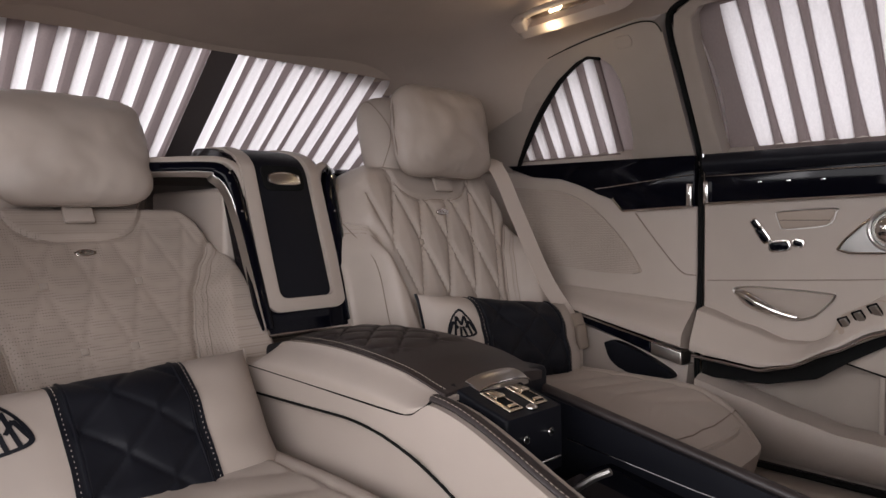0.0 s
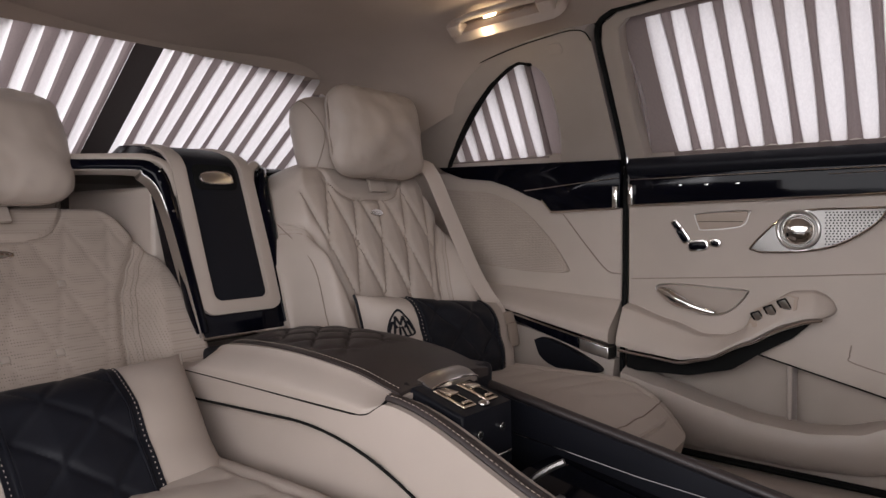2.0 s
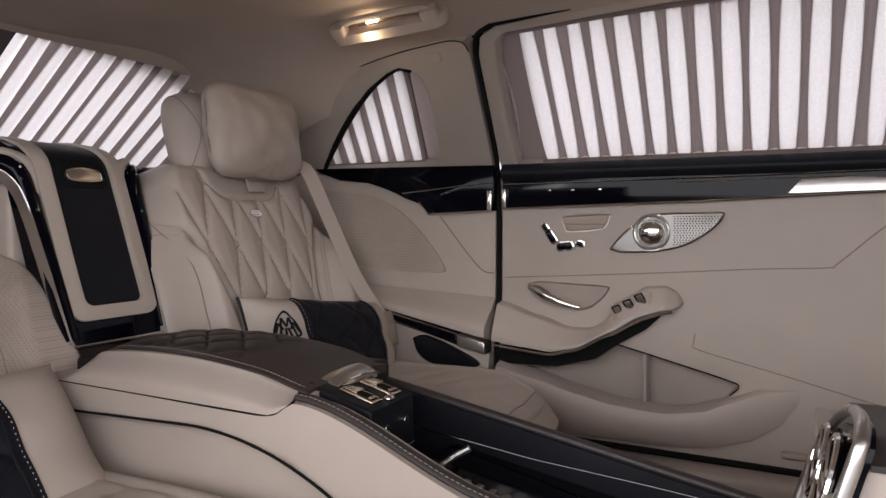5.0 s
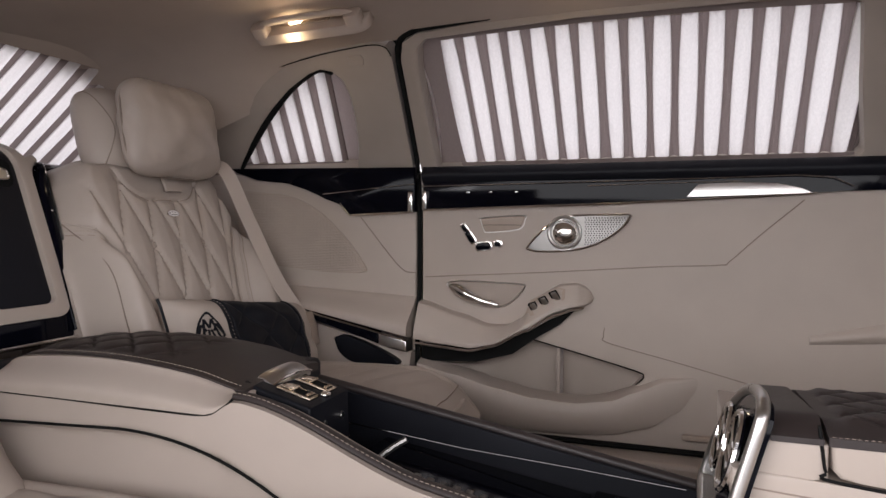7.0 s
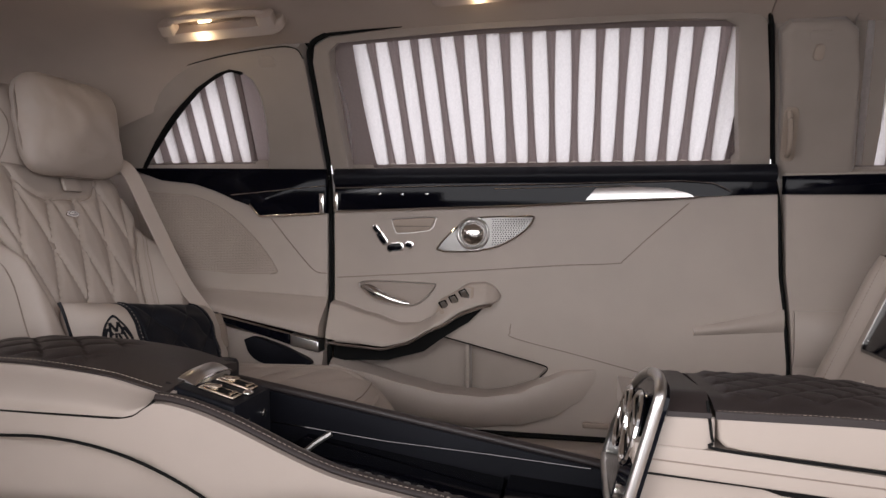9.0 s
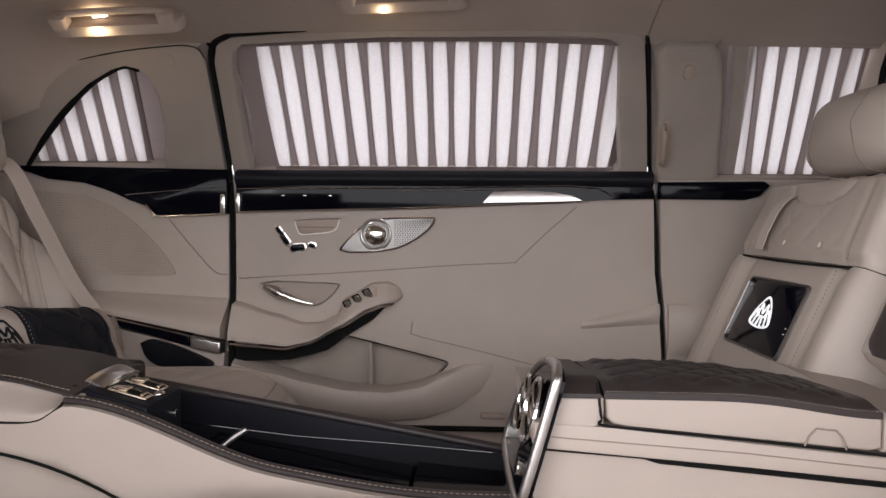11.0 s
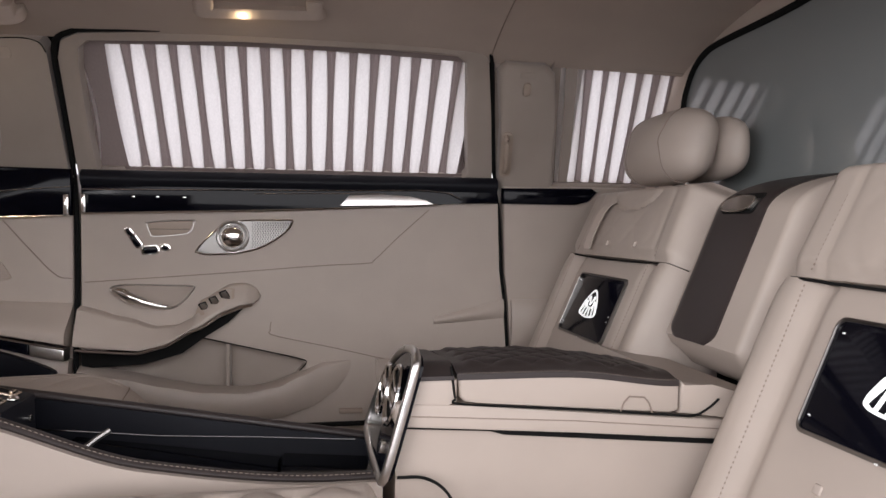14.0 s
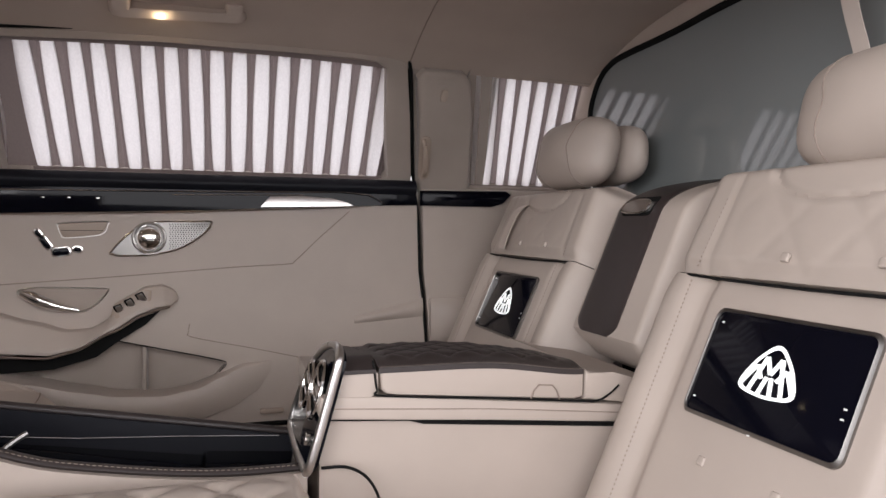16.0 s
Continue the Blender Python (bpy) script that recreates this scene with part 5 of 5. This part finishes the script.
# ---- front storage box with the air vents ----
fbox = thing("storage_box", "cream storage box with quilted brown lid and round vents", "console")
part("body", slab(lambda u, v: (-0.045 + 0.62 * u, 0.530 + 0.006 * math.sin(math.pi * v), 0.06 + (0.400 - 0.05 * u) * v), lambda u, v: (-0.045 + 0.62 * u, 0.82, 0.06 + (0.400 - 0.05 * u) * v), 20, 12), CREAM, fbox)
part("waist", prism([(-0.046, 0.490), (0.05, 0.484), (0.44, 0.448), (0.46, 0.440), (0.46, 0.418), (0.20, 0.442), (-0.046, 0.459)], lambda a, b, d: (a, 0.5185 + d, b), 0.31, 0.004), CREAM, fbox)
part("waist_gap", tube([(-0.045, 0.5205, 0.4585), (0.06, 0.5205, 0.4515), (0.2, 0.5205, 0.441), (0.45, 0.5205, 0.418)], 0.0014, 6), RUBBER, fbox)
part("waist_line", tube([(-0.04, 0.5185, 0.474), (0.2, 0.5185, 0.458), (0.45, 0.5185, 0.434)], 0.0009, 5), THREAD_DK, fbox)
# Black strip stands in for the shadow beneath the waist.
part("waist_shadow", prism([(0.07, 0.450), (0.44, 0.418), (0.44, 0.411), (0.10, 0.441)], lambda a, b, d: (a, 0.526 + d, b), 0.012, 0.001), RUBBER, fbox)
part("lid_base", prism([(0.036, 0.524), (0.20, 0.518), (0.30, 0.508), (0.350, 0.502), (0.350, 0.466), (0.336, 0.463), (0.06, 0.4875), (0.045, 0.489), (0.038, 0.496)], lambda a, b, d: (a, 0.520 + d, b - 0.13 * max(d, 0)), 0.30, 0.004), CREAM, fbox, "cream lid side")
part("lid_gap", tube(smooth_line([(0.026, 0.522, 0.536), (0.029, 0.520, 0.512), (0.032, 0.519, 0.495), (0.042, 0.519, 0.4865), (0.2, 0.519, 0.4735), (0.335, 0.519, 0.4605), (0.372, 0.519, 0.458), (0.395, 0.519, 0.468), (0.41, 0.519, 0.480)], 6), 0.0016, 6), RUBBER, fbox)
part("head_block", prism([(-0.046, 0.452), (-0.016, 0.5195), (0.0345, 0.5195), (0.0345, 0.484), (0.0, 0.484)], lambda a, b, d: (a, 0.521 + d, b - 0.10 * max(d, 0)), 0.27, 0.004), CREAM, fbox)
part("head_cover", slab(lambda u, v: (-0.014 + 0.044 * u, 0.519 + 0.282 * v, 0.542 - 0.018 * step(0.7, 1, abs(2 * v - 1)) ** 2 - 0.030 * v), lambda u, v: (-0.014 + 0.044 * u, 0.519 + 0.282 * v, 0.5365 - 0.018 * step(0.7, 1, abs(2 * v - 1)) ** 2 - 0.030 * v), 6, 20), BROWN, fbox)
part("corner_seam", tube(smooth_line([(-0.045, 0.514, 0.396), (-0.01, 0.513, 0.394), (0.018, 0.513, 0.376), (0.036, 0.514, 0.34), (0.045, 0.516, 0.28)], 6), 0.0022, 6), RUBBER, fbox)


def lid_top(u, v):
    x, y = 0.034 + 0.315 * u, 0.519 + 0.302 * v
    z = 0.536 - 0.022 * v - 0.010 * step(0.62, 1, 1 - 2 * v) ** 2 - 0.03 * step(0.2, 1, 2 * v - 1) ** 2 - 0.018 * step(0.25, 1.0, u) ** 2
    return (x, y, z + quilt(x, y, 0.058, 0.058, 0.0055, 0.05) * step(0.08, 0.14, v) * (1 - step(0.86, 0.92, v)) * step(0.04, 0.08, u) * (1 - step(0.92, 0.96, u)))


part("lid_top", slab(lid_top, lambda u, v: (0.034 + 0.315 * u, 0.519 + 0.302 * v, lid_top(u, v)[2] - 0.008), 84, 72), BROWN, fbox, "quilted dark brown leather lid")
part("stitching", stitches([(0.036 + 0.31 * k / 20, 0.5180, 0.5275 - 0.018 * step(0.25, 1.0, k / 20) ** 2) for k in range(21)], 0.0004, 0.003, 0.002), THREAD_DK, fbox)
part("latch", tube([(0.262, 0.5185, 0.468), (0.267, 0.5185, 0.480), (0.275, 0.5185, 0.4885), (0.297, 0.5185, 0.4865), (0.304, 0.5185, 0.478), (0.309, 0.5185, 0.4645)], 0.0012, 5), THREAD_DK, fbox)
part("rear_step", prism([(0.353, 0.508), (0.40, 0.494), (0.47, 0.486), (0.47, 0.442), (0.42, 0.452), (0.353, 0.460)], lambda a, b, d: (a, 0.522 + d, b), 0.30, 0.006), CREAM, fbox)
vm = tilt((-0.0625, 0.648, 0.385), -15.5)


def on_vent(a, b, d):
    """a across, b up the vent face, d behind it."""
    return vm @ Vector((-0.004 + d, a, b))


face = [(p.x, p.y) for p in smooth_line([Vector((a, b, 0)) for a, b in [(-0.125, 0.006), (-0.138, 0.03), (-0.138, 0.145), (-0.128, 0.164), (-0.095, 0.170), (-0.03, 0.160), (0.03, 0.136), (0.08, 0.098), (0.112, 0.052), (0.118, 0.02), (0.105, 0.004), (0.0, 0.0)]], 4)]
rim = [(-0.01 + (a + 0.01) * 1.03, 0.085 + (b - 0.085) * 1.035) for a, b in face]
part("vent_panel", prism(face, on_vent, 0.012, 0.003), PIANO, fbox, "gloss black vent panel")
part("vent_rim", tube([on_vent(a, b, 0.001) for a, b in rim + rim[:1]], 0.0062, 10), SATIN, fbox, "satin metal vent rim")
for a, vb, vr in ((-0.072, 0.104, 0.040), (0.018, 0.092, 0.036)):
    vent = part("air_vent", move(torus(vr, 0.0038), vm @ pose(-0.010, a, vb)), CHROME, fbox, "round chrome air vent")
    part("vent_throat", move(disc(vr - 0.003, 0.004), vm @ pose(-0.006, a, vb)), RUBBER, vent)
    for k in range(3):
        c = vb - 0.026 + 0.021 * k
        part("vane", tube(smooth_line([vm @ Vector((-0.012, a + q, c + 0.35 * q + 4.0 * q * q)) for q in (-0.028, -0.01, 0.012, 0.028)], 4), 0.0017, 6, 1.4), CHROME, vent)
part("vent_knob", move(disc(0.009, 0.012), vm @ pose(-0.008, -0.105, 0.042)), CHROME, fbox)


# ---- rearward facing seats ----
def on_back(y0):
    def lift(a, b, d):
        """a across, b height, d into the seat, on the sloping back."""
        return (0.415 + 0.44 * (b - 0.475) + d * 0.915, y0 + a, b - d * 0.40)
    return lift


def front_seat(label, yc, near):
    seat = thing("rearward_seat", label, "seat", "rearward facing seats")
    L = on_back(yc)
    w = 0.275

    def lower(u, v):
        b = abs(2 * u - 1)
        d = 0.012 * step(0.55, 0.62, b) - 0.022 * step(0.62, 0.8, b) + 0.06 * step(0.86, 1, b) ** 1.6 + 0.006 * step(0.95, 1, v)
        return Vector(L((2 * u - 1) * w, 0.10 + 0.552 * v, d - 0.004))
    part("lower_back", slab(lower, lambda u, v: L((2 * u - 1) * w, 0.10 + 0.552 * v, 0.14), 60, 30), CREAM, seat)

    def upper(u, v):
        b = abs(2 * u - 1)
        y, z = (2 * u - 1) * (w - 0.02 * v - 0.03 * step(0.8, 1, v)), 0.655 + 0.170 * v
        d = -0.012 + 0.05 * step(0.8, 1, v) ** 1.5 + 0.010 * (1 - step(0, 0.14, v)) + 0.07 * step(0.82, 1, b) ** 1.6
        d -= quilt(y, z - 0.655, 0.11, 0.13, 0.0014, 0.06) * (1 - step(0.5, 0.58, b)) * (1 - step(0.55, 0.72, v))
        d += 0.003 * math.exp(-((b - 0.66) / 0.02) ** 2) + 0.006 * math.exp(-((((y / 0.11) ** 2 + ((z - 0.80) / 0.045) ** 2) ** 0.5 - 1) / 0.06) ** 2)
        return Vector(L(y, z, d))
    part("upper_back", slab(upper, lambda u, v: L((2 * u - 1) * (w - 0.02 * v - 0.03 * step(0.8, 1, v)), 0.655 + 0.170 * v, 0.12), 72, 40), CREAM, seat)
    part("seam", tube([L(a, 0.654 - 0.006 * math.cos(a * 5), -0.006 + 0.055 * step(0.86, 1, abs(a) / w)) for a in [-0.26 + 0.52 * k / 20 for k in range(21)]], 0.0022, 6), RUBBER, seat)
    for s in (-1, 1):
        part("stitching", stitches([L(s * (0.196 - 0.012 * k / 20), 0.662 + 0.13 * k / 20, -0.0115 + 0.03 * step(0.75, 1, k / 20) ** 1.5) for k in range(21)], 0.0009, 0.003, 0.004), THREAD_DK, seat)
        part("stitching", stitches([L(s * (0.182 + 0.01 * k / 20), 0.12 + 0.52 * k / 20, -0.0155) for k in range(21)], 0.0009, 0.003, 0.004), THREAD_DK, seat)
    for a, b in ((-0.10, 0.680), (0.035, 0.680), (0.06, 0.433), (-0.06, 0.433)):
        part("tuft_button", move(box(-0.003, 0.003, -0.006, 0.006, -0.006, 0.006, 0.002), Matrix.Translation(L(a, b, -0.016 if b > 0.6 else -0.003)) @ Matrix.Rotation(radians(24), 4, "Y")), CREAM, seat)
    # screen set into the back
    scr = part("screen", prism(rounded(-0.120, 0.120, 0.483, 0.609, 0.010), lambda a, b, d: L(a, b, -0.008 + d), 0.014, 0.003), SCREEN, seat, "dark glass screen with a lit badge")
    part("screen_rim", frame_ring(rounded(-0.124, 0.124, 0.479, 0.613, 0.013), rounded(-0.119, 0.119, 0.484, 0.608, 0.010), lambda a, b, d: L(a, b, -0.008 + d), 0.012, lip=0.002, n=64), GUNMETAL, scr)
    mark(scr, lambda a, b, d: L(-a * 1.16, 0.546 + b * 0.80, -0.0085 - d), 0.098, LIT_LOGO, depth=0.0006)
    for a, b in ((-0.108, 0.535), (-0.108, 0.525), (0.106, 0.595), (0.108, 0.50), (0.0, 0.479)):
        part("touch_key", move(box(-0.0004, 0.0004, -0.002, 0.002, -0.001, 0.001, 0.0), Matrix.Translation(L(a, b, -0.0085)) @ Matrix.Rotation(radians(24), 4, "Y")), LOGO, scr)
    # head restraint on two posts
    hy = yc - (0.022 if near else 0.030)
    hm2 = Matrix.Translation((0.600, hy - (0.012 if near else 0.0), 0.868 if near else 0.891)) @ Matrix.Rotation(radians(12), 4, "Y")
    hr = part("head_restraint", move(pillow(0.30, 0.158, 0.135, n=36, p=3.4), hm2), CREAM, seat)
    for y0 in (-0.45, 0.45):
        part("seam", tube([hm2 @ p for p in pillow_seam(0.30, 0.158, 0.135, 3.4, y0, 75, 290)], 0.0011, 5), THREAD_DK, hr)
        part("post", tube([(0.615, hy + y0 * 0.14, 0.74), (0.605, hy + y0 * 0.14, 0.84)], 0.005, 8), GUNMETAL, hr)
    part("wing", move(pillow(0.30, 0.135, 0.10, n=20, p=3.2), Matrix.Translation((0.685, hy + 0.004, 0.868 if near else 0.888))), CREAM, hr)
    part("seat_base", box(0.46, 0.62, yc - 0.24, yc + 0.24, 0.06, 0.34, 0.02), CREAM, seat)
    return seat


front_seat("cream leather rearward facing seat with built-in screen", 1.056, False)
front_seat("cream leather rearward facing seat with built-in screen", 0.242, True)
fb = thing("seat_belt", "beige webbing belt hanging down the rearward seat", "seat belt", "seat belts")
part("webbing", ribbon([on_back(1.072)(0.072, 0.785, 0.004), on_back(1.072)(0.082, 0.755, -0.026), on_back(1.072)(0.092, 0.70, -0.028), on_back(1.072)(0.098, 0.662, -0.022)], 0.036, (0, 1, 0)), BELT, fb)

nb = thing("seat_belt", "pale webbing belt running up beside the rearward seat", "seat belt", "seat belts")
part("webbing", ribbon([(0.69, 0.385, 1.12), (0.685, 0.372, 1.05), (0.68, 0.345, 0.97), (0.675, 0.315, 0.88), (0.67, 0.30, 0.80)], 0.030, (0, 1, 0.3)), BELT, nb)
part("guide", box(0.672, 0.70, 0.36, 0.41, 1.10, 1.14, 0.006), PLASTIC, nb)

# panel between the rearward seats
fh = thing("front_hatch", "dark brown leather hatch in cream frame between rearward seats", "cabinet")


def on_fh(a, b, d):
    over = max(b - 0.735, 0.0)
    b = b + 0.010
    return (0.455 + 0.42 * (b - 0.52) + 1.4 * over * (over / 0.06) * 0.6 + d * 0.92, 0.672 + a + 0.0 * b, b - d * 0.38 - 0.35 * over * (over / 0.06) * 0.6)


part("frame", slab(lambda u, v: on_fh(-0.025 + 0.25 * (u - 0.5) * (1 - 0.28 * (1 - min(v / 0.10, 1)) ** 2), 0.497 + 0.323 * v, -0.010 + 0.075 * step(0.80, 1, 1 - 2 * u if u < 0.5 else 0) ** 1.5 + 0.05 * step(0.80, 1, 2 * u - 1) ** 1.5 + 0.05 * step(0.90, 1, 1 - v) ** 1.6), lambda u, v: on_fh(-0.150 + 0.250 * u, 0.497 + 0.323 * v, 0.14), 40, 36), CREAM, fh, "cream leather frame")
part("panel", slab(lambda u, v: on_fh((2 * u - 1) * 0.066 * (1 - 0.36 * (1 - min(v / 0.075, 1)) ** 2.2), 0.522 + 0.300 * v, -0.0125 - 0.004 * (math.sin(math.pi * u)) ** 0.4), lambda u, v: on_fh((2 * u - 1) * 0.060 * (1 - 0.36 * (1 - min(v / 0.075, 1)) ** 2.2), 0.522 + 0.300 * v, 0.02), 16, 60), BROWN, fh)
part("grip_recess", prism(rounded(-0.045, 0.045, 0.728, 0.765, 0.010), lambda a, b, d: on_fh(a, b, -0.018 + d), 0.006, 0.001), RUBBER, fh)
part("grip", prism([(p.x, p.y) for p in smooth_line([Vector((a, b, 0)) for a, b in [(-0.040, 0.742), (-0.036, 0.752), (0, 0.757), (0.036, 0.752), (0.040, 0.742), (0.034, 0.734), (0, 0.731), (-0.034, 0.734)]], 3)], lambda a, b, d: on_fh(a, b, -0.023 + d), 0.008, 0.002), SATIN, fh, "satin metal grip")
part("grip_rim", tube(smooth_line([on_fh(a, b, -0.023) for a, b in [(-0.040, 0.742), (-0.036, 0.753), (0, 0.758), (0.036, 0.753), (0.040, 0.742), (0.034, 0.733), (0, 0.730), (-0.034, 0.733), (-0.040, 0.742)]], 5), 0.0013, 6), CHROME, fh)
fs = part("partition_shelf", box(0.60, 0.98, 0.02, 1.40, 0.66, 0.762, 0.01), NAVY)
tagged(fs, "black leather shelf behind the rearward seats", "shelf", kind="structure")

# ---- partition glass ----
partition = thing("partition", "tinted glass partition with a black edge", "window", kind="structure")


def on_glass(a, b, d):
    return (0.755 + 0.03 * (b - 0.8) + d, a, b)


g_in = [(0.07, 0.755), (0.07, 1.168), (0.30, 1.170), (0.70, 1.163), (0.887, 1.152), (1.08, 1.148), (1.15, 1.140), (1.20, 1.115), (1.232, 1.07), (1.248, 1.01), (1.275, 0.755)]
part("pane", prism(g_in, on_glass, 0.006, 0.0), GLASS_DK, partition, "tinted reflecting glass pane", smooth=False)
part("edge_seal", tube(smooth_line([on_glass(a, b, -0.002) for a, b in g_in[1:]], 4), 0.008, 8), RUBBER, partition)
part("surround", frame_ring([(0.0, 0.74), (0.0, 1.26), (1.45, 1.26), (1.45, 0.74)], [(a, b + (0.0 if b < 0.81 else 0.0)) for a, b in g_in], lambda a, b, d: on_glass(a, b, d + 0.004), 0.02, n=90), HEADLINER, partition)


# ---- lamps and grab handles under the roof rail ----
def grab_handle(label, x0):
    h = thing("grab_handle", label, "grab handle", "roof grab handles")
    m = Matrix.Translation((x0, 1.168 - (0.012 if x0 > -0.5 else 0), 1.140 + (0.042 if x0 > -0.5 else 0))) @ Matrix.Rotation(radians(-42), 4, "X") @ Matrix.Rotation(radians(-4), 4, "Y")

    def lift(a, b, d):
        return m @ Vector((a, d, b))
    part("base", prism(rounded(-0.136, 0.138, -0.034, 0.038, 0.028), lambda a, b, d: lift(a, b, -0.010 + d), 0.022, 0.007, 4), HEADLINER, h)
    part("grip", tube(smooth_line([lift(-0.115, -0.012, -0.008), lift(-0.105, -0.016, -0.026), lift(-0.06, -0.018, -0.034), lift(0.06, -0.018, -0.034), lift(0.105, -0.016, -0.026), lift(0.115, -0.012, -0.008)], 6), 0.0075, 10), HEADLINER, h)
    part("mount", prism(rounded(-0.128, -0.092, -0.036, -0.002, 0.008), lambda a, b, d: lift(a, b, -0.030 + d), 0.024, 0.004), HEADLINER, h)
    part("mount", prism(rounded(0.092, 0.128, -0.036, -0.002, 0.008), lambda a, b, d: lift(a, b, -0.030 + d), 0.024, 0.004), HEADLINER, h)
    part("lamp_housing", prism(rounded(-0.075, 0.045, -0.004, 0.016, 0.006), lambda a, b, d: lift(a, b, -0.0125 + d), 0.006, 0.001), PLASTIC, h)
    part("lamp_lens", prism(rounded(-0.050, -0.022, -0.003, 0.014, 0.004), lambda a, b, d: lift(a, b, -0.0155 + d), 0.005, 0.001), BULB, h, "glowing warm lamp lens")
    return h


grab_handle("greige grab handle with a lit reading lamp", -0.865)
grab_handle("greige grab handle with a lit reading lamp", -0.265)
for x0, n_ in ((-0.895, "reading_glow"), (-0.30, "reading_glow")):
    lp = new(n_, bpy.data.lights.new(n_, "POINT"))
    lp.data.energy, lp.data.color, lp.data.shadow_soft_size = 0.20, (1.0, 0.78, 0.5), 0.012
    lp.location = (x0, 1.135, 1.105 + (0.045 if x0 > -0.5 else 0))
